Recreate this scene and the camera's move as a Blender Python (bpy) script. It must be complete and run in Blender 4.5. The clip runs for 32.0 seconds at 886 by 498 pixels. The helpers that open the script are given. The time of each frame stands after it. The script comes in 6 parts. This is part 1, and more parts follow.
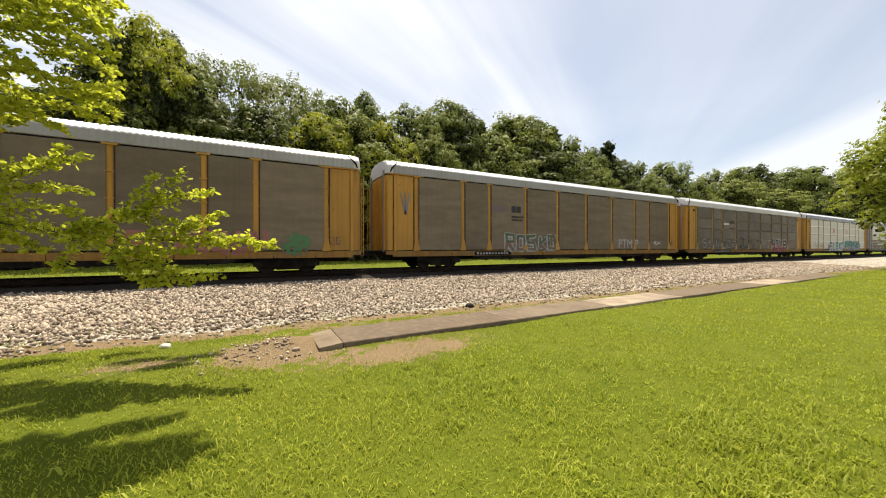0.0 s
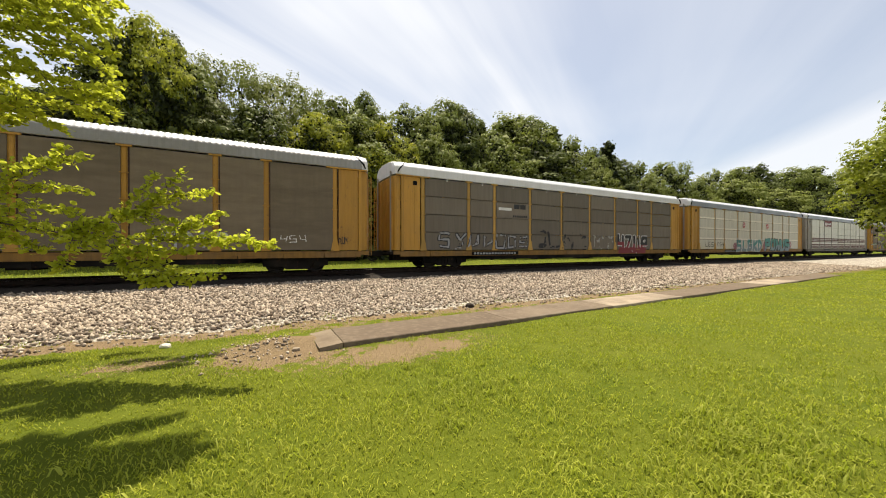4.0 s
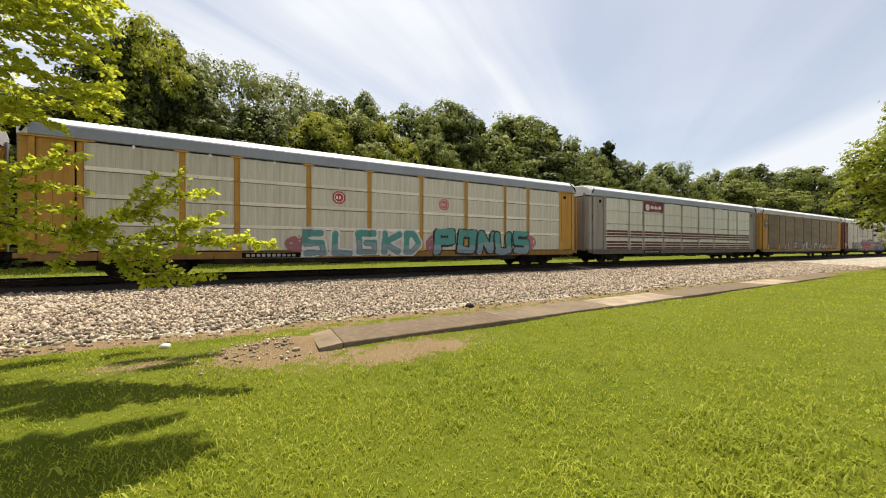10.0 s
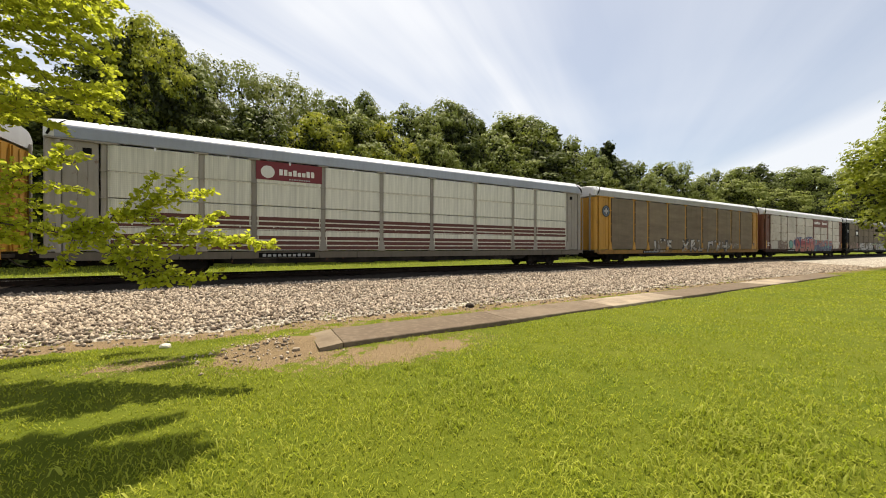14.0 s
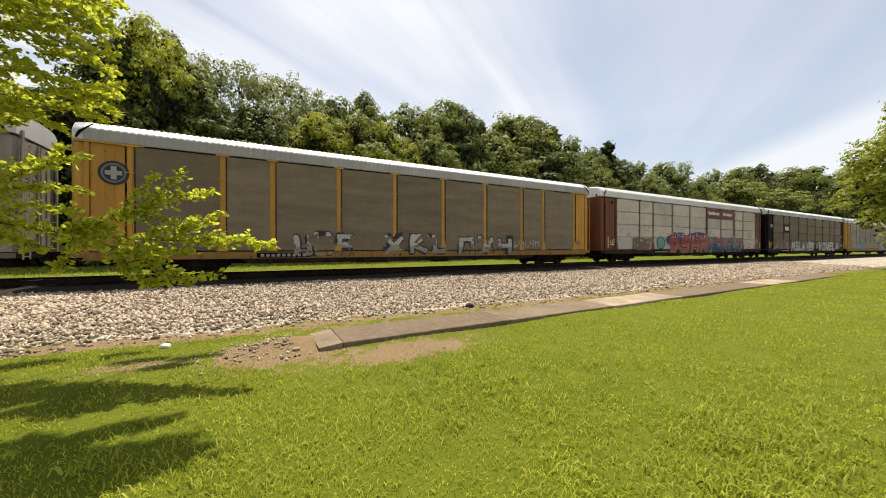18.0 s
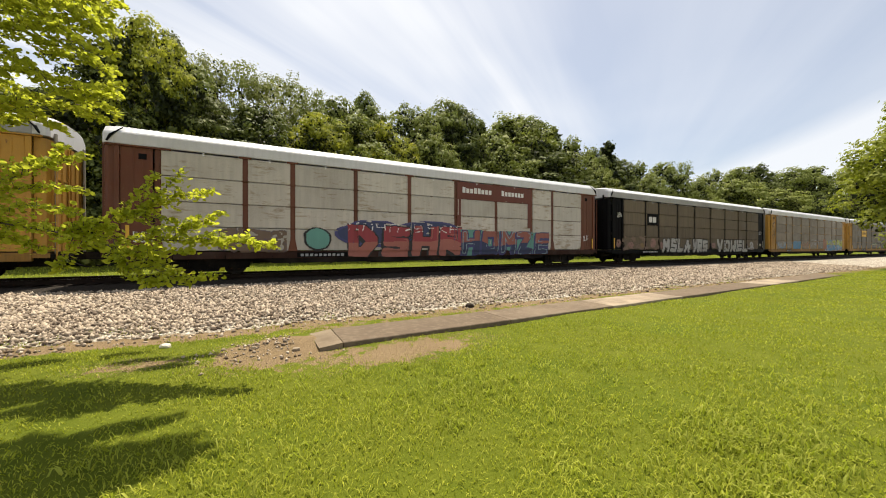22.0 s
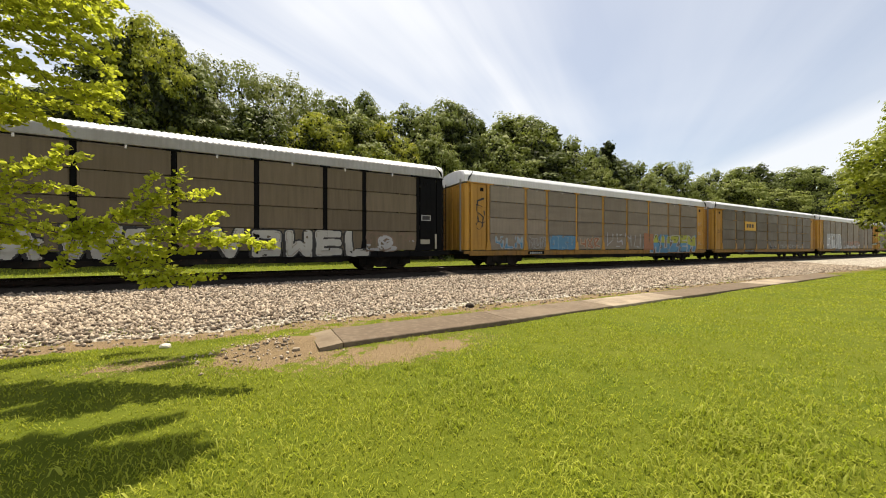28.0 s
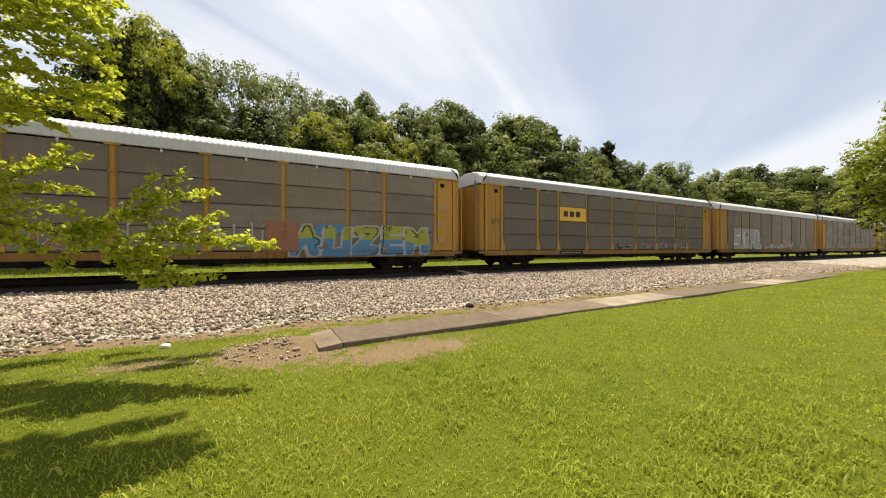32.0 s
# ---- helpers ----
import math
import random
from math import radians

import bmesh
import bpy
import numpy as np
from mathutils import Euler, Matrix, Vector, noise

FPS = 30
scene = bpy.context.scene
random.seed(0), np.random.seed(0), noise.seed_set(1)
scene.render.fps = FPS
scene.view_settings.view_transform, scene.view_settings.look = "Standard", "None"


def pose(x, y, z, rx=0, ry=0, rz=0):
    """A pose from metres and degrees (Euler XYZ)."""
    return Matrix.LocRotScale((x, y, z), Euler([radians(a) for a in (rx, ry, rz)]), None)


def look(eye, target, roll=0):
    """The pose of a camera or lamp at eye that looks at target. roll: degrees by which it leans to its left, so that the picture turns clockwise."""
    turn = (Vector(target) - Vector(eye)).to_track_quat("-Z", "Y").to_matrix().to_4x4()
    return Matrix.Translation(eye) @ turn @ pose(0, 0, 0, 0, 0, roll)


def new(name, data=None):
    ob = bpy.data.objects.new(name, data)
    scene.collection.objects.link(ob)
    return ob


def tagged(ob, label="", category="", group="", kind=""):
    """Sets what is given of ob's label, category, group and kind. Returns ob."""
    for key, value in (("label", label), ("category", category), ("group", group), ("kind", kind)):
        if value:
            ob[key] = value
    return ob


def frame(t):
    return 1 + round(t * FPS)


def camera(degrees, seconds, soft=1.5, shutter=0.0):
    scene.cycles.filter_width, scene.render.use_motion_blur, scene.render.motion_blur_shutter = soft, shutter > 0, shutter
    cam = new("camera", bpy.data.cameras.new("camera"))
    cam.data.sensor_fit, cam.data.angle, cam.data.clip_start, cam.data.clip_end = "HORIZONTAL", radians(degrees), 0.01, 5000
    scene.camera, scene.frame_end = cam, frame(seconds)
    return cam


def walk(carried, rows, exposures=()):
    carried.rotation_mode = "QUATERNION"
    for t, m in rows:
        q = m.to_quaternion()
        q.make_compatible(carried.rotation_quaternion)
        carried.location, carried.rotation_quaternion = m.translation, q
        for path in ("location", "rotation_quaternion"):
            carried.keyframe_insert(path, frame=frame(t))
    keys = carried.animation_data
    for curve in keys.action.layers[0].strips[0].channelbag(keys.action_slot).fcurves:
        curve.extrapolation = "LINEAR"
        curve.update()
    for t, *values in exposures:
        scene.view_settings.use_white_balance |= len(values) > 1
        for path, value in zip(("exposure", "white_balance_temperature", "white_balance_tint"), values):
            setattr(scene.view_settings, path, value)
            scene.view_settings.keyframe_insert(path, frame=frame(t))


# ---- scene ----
# Plan: the railway runs along +X, top of rail at z = 0, its centre line at Y = 18.35.
# The camera stands on a lawn south of it, 1.15 m above the rail; the train goes towards -X.
AZ = 61.75
EYE = (0.0, 0.0, 1.15)
cam = camera(104.7, 32.0, soft=1.0)
AIM = pose(*EYE, 89.8, 0, AZ - 90)
walk(cam, [(0, AIM), (32.0, AIM)], [(0, 0.68), (3.0, 0.62), (6.0, 0.56), (17.0, 0.56), (20.0, 0.61), (23.0, 0.56), (25.2, 0.55), (29.0, 0.61), (31.0, 0.57), (32.0, 0.56)])

# ---- light ----
SUN_WAY = Vector((0.16, 0.42, 1.0)).normalized()
SUN_EL = math.asin(SUN_WAY.z)


def make_world():
    w = bpy.data.worlds.new("sky")
    scene.world = w
    w.use_nodes = True
    nt = w.node_tree
    N, Lk = nt.nodes, nt.links
    N.clear()
    out = N.new("ShaderNodeOutputWorld")
    bg = N.new("ShaderNodeBackground")
    sky = N.new("ShaderNodeTexSky")
    sky.sky_type = "NISHITA"
    sky.sun_disc = False
    sky.sun_elevation = SUN_EL
    sky.sun_rotation = math.atan2(SUN_WAY.x, SUN_WAY.y)
    sky.air_density, sky.dust_density, sky.ozone_density = 1.0, 1.2, 1.0
    tc = N.new("ShaderNodeTexCoord")
    sep = N.new("ShaderNodeSeparateXYZ")
    Lk.new(tc.outputs["Generated"], sep.inputs[0])
    up = N.new("ShaderNodeMath"); up.operation = "MAXIMUM"; up.inputs[1].default_value = 0.03
    Lk.new(sep.outputs["Z"], up.inputs[0])
    flat = N.new("ShaderNodeCombineXYZ")
    for ax in ("X", "Y"):
        d = N.new("ShaderNodeMath"); d.operation = "DIVIDE"
        Lk.new(sep.outputs[ax], d.inputs[0]); Lk.new(up.outputs[0], d.inputs[1])
        Lk.new(d.outputs[0], flat.inputs[ax])
    mp = N.new("ShaderNodeMapping"); mp.vector_type = "TEXTURE"
    mp.inputs["Rotation"].default_value = (0, 0, radians(34))
    mp.inputs["Scale"].default_value = (8.0, 1.0, 1)
    Lk.new(flat.outputs[0], mp.inputs["Vector"])
    n1 = N.new("ShaderNodeTexNoise"); n1.inputs["Scale"].default_value = 1.5; n1.inputs["Detail"].default_value = 5
    n1.inputs["Roughness"].default_value = 0.5; n1.inputs["Distortion"].default_value = 0.3
    Lk.new(mp.outputs[0], n1.inputs["Vector"])
    n2 = N.new("ShaderNodeTexNoise"); n2.inputs["Scale"].default_value = 0.45; n2.inputs["Detail"].default_value = 3
    Lk.new(flat.outputs[0], n2.inputs["Vector"])
    mul = N.new("ShaderNodeMath"); mul.operation = "MULTIPLY_ADD"; mul.inputs[1].default_value = 0.55; 
    Lk.new(n2.outputs[0], mul.inputs[0]); Lk.new(n1.outputs[0], mul.inputs[2])
    ramp = N.new("ShaderNodeMapRange"); ramp.inputs["From Min"].default_value = 0.64; ramp.inputs["From Max"].default_value = 0.98
    ramp.inputs["To Min"].default_value = 0.0; ramp.inputs["To Max"].default_value = 0.82
    Lk.new(mul.outputs[0], ramp.inputs["Value"])
    # the streaks thin out beyond a line along the wind
    across = N.new("ShaderNodeVectorMath"); across.operation = "DOT_PRODUCT"
    across.inputs[1].default_value = (-math.sin(radians(34)), math.cos(radians(34)), 0)
    Lk.new(flat.outputs[0], across.inputs[0])
    thin = N.new("ShaderNodeMapRange"); thin.inputs["From Min"].default_value = -0.1; thin.inputs["From Max"].default_value = 0.75
    thin.inputs["To Min"].default_value = 0.22
    Lk.new(across.outputs["Value"], thin.inputs["Value"])
    veil = N.new("ShaderNodeMath"); veil.operation = "MULTIPLY"
    Lk.new(ramp.outputs[0], veil.inputs[0]); Lk.new(thin.outputs[0], veil.inputs[1])
    haze = N.new("ShaderNodeMath"); haze.operation = "ADD"; haze.inputs[1].default_value = 0.38
    Lk.new(veil.outputs[0], haze.inputs[0])
    # a white cloud sheet over the railway's far end
    turn = N.new("ShaderNodeVectorMath"); turn.operation = "DOT_PRODUCT"
    turn.inputs[1].default_value = (-math.sin(radians(49)), math.cos(radians(49)), 0)
    Lk.new(flat.outputs[0], turn.inputs[0])
    wob = N.new("ShaderNodeMath"); wob.operation = "MULTIPLY_ADD"; wob.inputs[1].default_value = -1.1
    Lk.new(n1.outputs[0], wob.inputs[0]); Lk.new(turn.outputs["Value"], wob.inputs[2])
    bank = N.new("ShaderNodeMapRange"); bank.inputs["From Min"].default_value = -2.05; bank.inputs["From Max"].default_value = -3.25
    bank.inputs["To Max"].default_value = 0.84
    Lk.new(wob.outputs[0], bank.inputs["Value"])
    both = N.new("ShaderNodeMath"); both.operation = "MAXIMUM"
    Lk.new(bank.outputs[0], both.inputs[0]); Lk.new(haze.outputs[0], both.inputs[1])
    mix = N.new("ShaderNodeMix"); mix.data_type = "RGBA"
    Lk.new(both.outputs[0], mix.inputs[0])
    Lk.new(sky.outputs[0], mix.inputs[6])
    mix.inputs[7].default_value = (8.35, 8.45, 8.65, 1)
    Lk.new(mix.outputs[2], bg.inputs[0])
    bg.inputs[1].default_value = 0.081
    Lk.new(bg.outputs[0], out.inputs[0])


make_world()
sun = new("sun", bpy.data.lights.new("sun", "SUN"))
sun.data.energy, sun.data.angle, sun.data.color = 5.0, radians(0.6), (1.0, 0.905, 0.75)
sun.matrix_world = look(SUN_WAY * 100, (0, 0, 0))


# ---- materials ----
class Mat:
    """A node material under construction."""

    def __init__(self, name, rough=0.7, metal=0.0, gloss=0.5):
        self.m = bpy.data.materials.new(name)
        self.m.use_nodes = True
        self.N, self.L = self.m.node_tree.nodes, self.m.node_tree.links
        self.b = self.N["Principled BSDF"]
        self.b.inputs["Roughness"].default_value = rough
        self.b.inputs["Metallic"].default_value = metal
        self.b.inputs["Specular IOR Level"].default_value = gloss
        self.tc = self.N.new("ShaderNodeTexCoord")
        self.heights = []

    def noise(self, scale, detail=4, stretch=(1, 1, 1), rough=0.55, where="Object", drift=False):
        mp = self.N.new("ShaderNodeMapping")
        mp.inputs["Scale"].default_value = stretch
        self.L.new(self.tc.outputs[where], mp.inputs["Vector"])
        if drift:
            # each piece takes its own stretch of the pattern
            cx = self.N.new("ShaderNodeCombineXYZ")
            for ax, k in (("X", 91.0), ("Y", 37.0), ("Z", 53.0)):
                self.L.new(self.math("MULTIPLY", self.random(), k), cx.inputs[ax])
            self.L.new(cx.outputs[0], mp.inputs["Location"])
        n = self.N.new("ShaderNodeTexNoise")
        n.inputs["Scale"].default_value, n.inputs["Detail"].default_value, n.inputs["Roughness"].default_value = scale, detail, rough
        self.L.new(mp.outputs[0], n.inputs["Vector"])
        return n.outputs[0]

    def span(self, val, a, b, lo=0.0, hi=1.0):
        r = self.N.new("ShaderNodeMapRange")
        for k, v in zip(("From Min", "From Max", "To Min", "To Max"), (a, b, lo, hi)):
            r.inputs[k].default_value = v
        self.L.new(val, r.inputs["Value"])
        return r.outputs[0]

    def mix(self, fac, a, b, mode="MIX"):
        x = self.N.new("ShaderNodeMix")
        x.data_type, x.blend_type = "RGBA", mode
        for sock, v in ((0, fac), (6, a), (7, b)):
            if isinstance(v, (int, float)):
                x.inputs[sock].default_value = v
            elif isinstance(v, tuple):
                x.inputs[sock].default_value = (*v, 1)
            else:
                self.L.new(v, x.inputs[sock])
        return x.outputs[2]

    def math(self, op, a, b=0.0):
        x = self.N.new("ShaderNodeMath")
        x.operation = op
        for sock, v in ((0, a), (1, b)):
            if isinstance(v, (int, float)):
                x.inputs[sock].default_value = v
            else:
                self.L.new(v, x.inputs[sock])
        return x.outputs[0]

    def random(self, island=False):
        if island:
            return self.N.new("ShaderNodeNewGeometry").outputs["Random Per Island"]
        return self.N.new("ShaderNodeObjectInfo").outputs["Random"]

    def axis(self, which):
        s = self.N.new("ShaderNodeSeparateXYZ")
        self.L.new(self.tc.outputs["Object"], s.inputs[0])
        return s.outputs[which]

    def colour(self, c):
        if isinstance(c, tuple):
            self.b.inputs["Base Color"].default_value = (*c, 1)
        else:
            self.L.new(c, self.b.inputs["Base Color"])
        return self

    def rough(self, v):
        self.L.new(v, self.b.inputs["Roughness"])
        return self

    def bump(self, h, dist=0.01, strength=0.6):
        n = self.N.new("ShaderNodeBump")
        n.inputs["Strength"].default_value, n.inputs["Distance"].default_value = strength, dist
        self.L.new(h, n.inputs["Height"])
        self.L.new(n.outputs[0], self.b.inputs["Normal"])
        return self


def scaled(c, k):
    return tuple(min(1.0, v * k) for v in c)


def mat_paint(name, c, dirt=0.5, rust=0.0, rough=0.55, metal=0.0, seam=0.0, rust_run=(1, 1, 0.5), gloss=0.4, patchy=False, coat=0.0, bands=0.0):
    """Weathered paint or galvanised sheet: streaks that run down, dust, rust spots."""
    m = Mat(name, rough, metal, gloss)
    if coat:
        m.b.inputs["Coat Weight"].default_value, m.b.inputs["Coat Roughness"].default_value, m.b.inputs["Coat IOR"].default_value = coat, 0.28, 1.6
    streak = m.noise(2.2, 5, (3.0, 3.0, 0.22), drift=True)
    blot = m.noise(0.8, 4, drift=True)
    fine = m.noise(26, 3)
    col = m.mix(m.span(streak, 0.38, 0.72, 0.0, (0.55 - 0.3 * bands) * dirt), c, scaled(c, 0.5))
    if bands:
        # soot and dust that lie in level bands along the pressed sheet
        level = m.noise(1.2, 3, (0.22, 0.22, 1.8), drift=True)
        col = m.mix(m.span(level, 0.36, 0.66, 0.0, 0.55 * bands), col, scaled(c, 0.55))
        col = m.mix(m.span(m.noise(2.2, 4, (0.6, 0.6, 2.0), drift=True), 0.48, 0.72, 0.0, 0.26 * bands), col, scaled(c, 1.45))
    col = m.mix(m.span(blot, 0.45, 0.75, 0.0, 0.4 * dirt), col, (0.16, 0.13, 0.10))
    col = m.mix(m.span(fine, 0.5, 0.8, 0, 0.25), col, scaled(c, 1.25))
    if rust:
        spots = m.noise(5.5, 6, rust_run, 0.7, drift=True)
        if patchy:
            # rust gathers on some panels and leaves others clean
            spots = m.math("ADD", spots, m.math("ADD", m.span(m.noise(0.9, 3, drift=True), 0.35, 0.7, -0.12, 0.07), m.span(m.random(), 0, 1, -0.09, 0.07)))
        col = m.mix(m.span(spots, 0.62 - 0.1 * rust, 0.72, 0, 0.8 if patchy else 0.9), col, (0.19, 0.12, 0.045) if patchy else (0.13, 0.06, 0.03))
    rnd = m.span(m.random(), 0, 1, -0.14, 0.14)
    hsv = m.N.new("ShaderNodeHueSaturation")
    m.L.new(m.math("ADD", rnd, 1.0), hsv.inputs["Value"])
    m.L.new(col, hsv.inputs["Color"])
    m.colour(hsv.outputs[0])
    m.rough(m.span(blot, 0.3, 0.7, rough - 0.1, min(1, rough + 0.2)))
    if seam:
        wave = m.N.new("ShaderNodeTexWave")
        wave.inputs["Scale"].default_value = seam
        m.L.new(m.tc.outputs["Object"], wave.inputs["Vector"])
        m.bump(m.math("ADD", m.math("MULTIPLY", wave.outputs[1], 0.6), m.math("MULTIPLY", fine, 0.25)), 0.012, 0.5)
    else:
        m.bump(fine, 0.004, 0.4)
    return m.m


def mat_mesh_sheet(name, c):
    """Perforated galvanised sheet: rows of fine holes."""
    m = Mat(name, 0.5, 0.25)
    m.b.inputs["Coat Weight"].default_value, m.b.inputs["Coat Roughness"].default_value, m.b.inputs["Coat IOR"].default_value = 0.12, 0.4, 1.5
    wx = m.N.new("ShaderNodeTexWave"); wx.inputs["Scale"].default_value = 5.2
    wz = m.N.new("ShaderNodeTexWave"); wz.bands_direction = "Z"; wz.inputs["Scale"].default_value = 4.0
    for w in (wx, wz):
        m.L.new(m.tc.outputs["Object"], w.inputs["Vector"])
    col = m.mix(m.span(wx.outputs[1], 0.7, 1.0, 0, 0.20), c, scaled(c, 0.45))
    col = m.mix(m.span(wz.outputs[1], 0.7, 1.0, 0, 0.13), col, scaled(c, 0.5))
    col = m.mix(m.span(m.noise(2.4, 5, (3.0, 3.0, 0.16)), 0.38, 0.7, 0, 0.6), col, scaled(c, 0.5))
    m.colour(col)
    m.bump(wx.outputs[1], 0.006, 0.4)
    return m.m


def mat_leaf(name, a, b, through_k=0.45, rough=0.65, glow=(0.30, 0.38, 0.02)):
    m = Mat(name, rough)
    isl = m.math("POWER", m.random(True), 1.6)
    col = m.mix(isl, a, b)
    col = m.mix(m.span(m.noise(0.7, 2, where="Object"), 0.35, 0.65, 0, 0.5), col, scaled(a, 0.62))
    col2 = m.mix(m.span(m.random(), 0, 1, 0, 0.45), col, scaled(b, 0.7))
    m.colour(col2)
    m.b.inputs["Specular IOR Level"].default_value = 0.22
    tr = m.N.new("ShaderNodeBsdfTranslucent")
    t2 = m.mix(0.5, col2, glow)
    m.L.new(t2, tr.inputs["Color"])
    mx = m.N.new("ShaderNodeMixShader")
    mx.inputs[0].default_value = through_k
    m.L.new(m.b.outputs[0], mx.inputs[1]); m.L.new(tr.outputs[0], mx.inputs[2])
    m.L.new(mx.outputs[0], m.N["Material Output"].inputs["Surface"])
    return m.m


def mat_bark(name, c):
    m = Mat(name, 0.9)
    n = m.noise(9, 6, (1, 1, 0.25))
    m.colour(m.mix(n, scaled(c, 0.5), scaled(c, 1.5)))
    m.bump(n, 0.03, 0.8)
    return m.m


def mat_ground():
    """Lawn, bare soil, gravel dust and ballast on one sheet, by plan position."""
    m = Mat("ground_soil_and_turf", 0.95, gloss=0.1)
    big, mid, fine = m.noise(0.35, 4), m.noise(2.2, 5), m.noise(38, 5, rough=0.7)
    green = m.mix(m.span(mid, 0.35, 0.7), (0.085, 0.112, 0.008), (0.130, 0.150, 0.014))
    green = m.mix(m.span(big, 0.4, 0.7, 0, 0.6), green, (0.150, 0.155, 0.016))
    green = m.mix(m.span(fine, 0.42, 0.62, 0.4, 0.0), green, (0.07, 0.09, 0.003))
    soil = m.mix(m.span(fine, 0.3, 0.7), (0.105, 0.072, 0.040), (0.30, 0.215, 0.118))
    vor = m.N.new("ShaderNodeTexVoronoi"); vor.inputs["Scale"].default_value = 17
    m.L.new(m.tc.outputs["Object"], vor.inputs["Vector"])
    stone = m.mix(m.span(vor.outputs["Color"], 0.1, 0.9), (0.40, 0.345, 0.265), (0.84, 0.76, 0.615))
    # darker between the stones: shade of the gaps put into the colour
    stone = m.mix(m.span(vor.outputs["Distance"], 0.25, 0.6, 0, 0.75), stone, (0.14, 0.12, 0.10))
    at = m.N.new("ShaderNodeAttribute"); at.attribute_name = "cover"
    sp = m.N.new("ShaderNodeSeparateColor")
    m.L.new(at.outputs["Color"], sp.inputs[0])
    edge = m.math("ADD", sp.outputs[0], m.span(m.noise(3.2, 6, rough=0.65), 0.3, 0.7, -0.42, 0.42))
    col = m.mix(m.span(edge, 0.45, 0.6), green, soil)
    e2 = m.math("ADD", sp.outputs[1], m.span(m.noise(4, 4), 0.3, 0.7, -0.25, 0.25))
    col = m.mix(m.span(e2, 0.45, 0.58), col, stone)
    # track bed: oily ballast, with the train's shade painted into it
    oil_shade = m.math("ADD", sp.outputs[2], m.span(m.noise(5, 4), 0.3, 0.7, -0.2, 0.2))
    col = m.mix(m.span(oil_shade, 0.4, 0.62, 0, 0.94), col, (0.013, 0.010, 0.008))
    m.colour(col)
    h = m.math("ADD", m.math("MULTIPLY", fine, 0.6), m.math("MULTIPLY", m.math("SUBTRACT", 1.0, vor.outputs["Distance"]), m.span(e2, 0.45, 0.58, 0, 1.2)))
    m.bump(h, 0.04, 0.8)
    return m.m


def mat_stone():
    m = Mat("ballast_stone", 0.9, gloss=0.15)
    r = m.random(True)
    col = m.mix(r, (0.090, 0.062, 0.040), (0.61, 0.505, 0.38))
    col = m.mix(m.span(m.noise(30, 3), 0.4, 0.7, 0, 0.4), col, (0.25, 0.20, 0.16))
    m.colour(col)
    return m.m


def mat_concrete(name, lo, hi):
    m = Mat(name, 0.9, gloss=0.12)
    n, b, f = m.noise(1.3, 5), m.noise(7, 5), m.noise(60, 3)
    r = m.span(m.random(), 0, 1, 0, 1)
    col = m.mix(r, lo, hi)
    col = m.mix(m.span(n, 0.4, 0.65, 0, 0.6), col, (0.115, 0.085, 0.058))
    col = m.mix(m.span(b, 0.5, 0.75, 0, 0.5), col, (0.27, 0.215, 0.15))
    col = m.mix(m.span(f, 0.5, 0.8, 0, 0.4), col, (0.10, 0.085, 0.07))
    m.colour(col)
    m.bump(m.math("ADD", b, f), 0.008, 0.6)
    return m.m


M = {}
M["steel_grey"] = mat_paint("galvanised_panel_grey", (0.215, 0.178, 0.135), 0.8, 0.0, 0.6, 0.0, gloss=0.3, bands=0.6)
M["steel_brown"] = mat_paint("galvanised_panel_dusty", (0.190, 0.151, 0.101), 0.9, 0.0, 0.7, 0.0, gloss=0.18, bands=1.0)
M["steel_umber"] = mat_paint("sooty_panel", (0.148, 0.117, 0.078), 0.9, 0.0, 0.7, 0.0, gloss=0.2)
M["steel_dark"] = mat_paint("galvanised_panel_dark", (0.148, 0.124, 0.093), 0.7, 0.0, 0.6, 0.0, gloss=0.3)
M["steel_light"] = mat_mesh_sheet("perforated_panel_light", (0.57, 0.525, 0.42))
M["steel_mesh"] = mat_mesh_sheet("perforated_panel_grey", (0.62, 0.60, 0.51))
# pale tone of the bands: light through the panels put into colour
M["band_light"] = mat_paint("backlit_band", (0.70, 0.645, 0.53), 0.4)
M["white_panel"] = mat_paint("aged_white_panel", (0.49, 0.45, 0.385), 0.55, 0.95, rust_run=(0.3, 1, 1.5), patchy=True)
M["yellow"] = mat_paint("weathered_yellow_paint", (0.44, 0.228, 0.030), 0.55, 0.15)
M["yellow_pale"] = mat_paint("faded_yellow_paint", (0.45, 0.262, 0.052), 0.45, 0.1)
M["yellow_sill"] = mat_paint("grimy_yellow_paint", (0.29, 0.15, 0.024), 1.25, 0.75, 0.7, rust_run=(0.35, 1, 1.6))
M["brown"] = mat_paint("oxide_brown_paint", (0.120, 0.036, 0.015), 0.5, 0.35)
M["brown_grime"] = mat_paint("grimy_brown_paint", (0.045, 0.020, 0.014), 0.8, 0.3, 0.8, gloss=0.15)
M["black"] = mat_paint("black_paint", (0.005, 0.005, 0.0055), 0.04, 0.0, gloss=0.06)
M["grey_paint"] = mat_paint("grey_paint", (0.27, 0.245, 0.21), 0.6, 0.1)
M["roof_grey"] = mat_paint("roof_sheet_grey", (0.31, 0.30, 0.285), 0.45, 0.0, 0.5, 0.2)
# roof tops paler than the sides: sunlight put into the colour
M["roof_top_lit"] = mat_paint("roof_top_sunlit", (0.76, 0.76, 0.76), 0.25, 0.0, 0.5, 0.1)
M["roof_white"] = mat_paint("roof_sheet_white", (0.63, 0.62, 0.615), 0.3, 0.0, 0.5)
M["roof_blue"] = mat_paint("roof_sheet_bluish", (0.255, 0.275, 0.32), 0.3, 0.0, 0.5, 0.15)
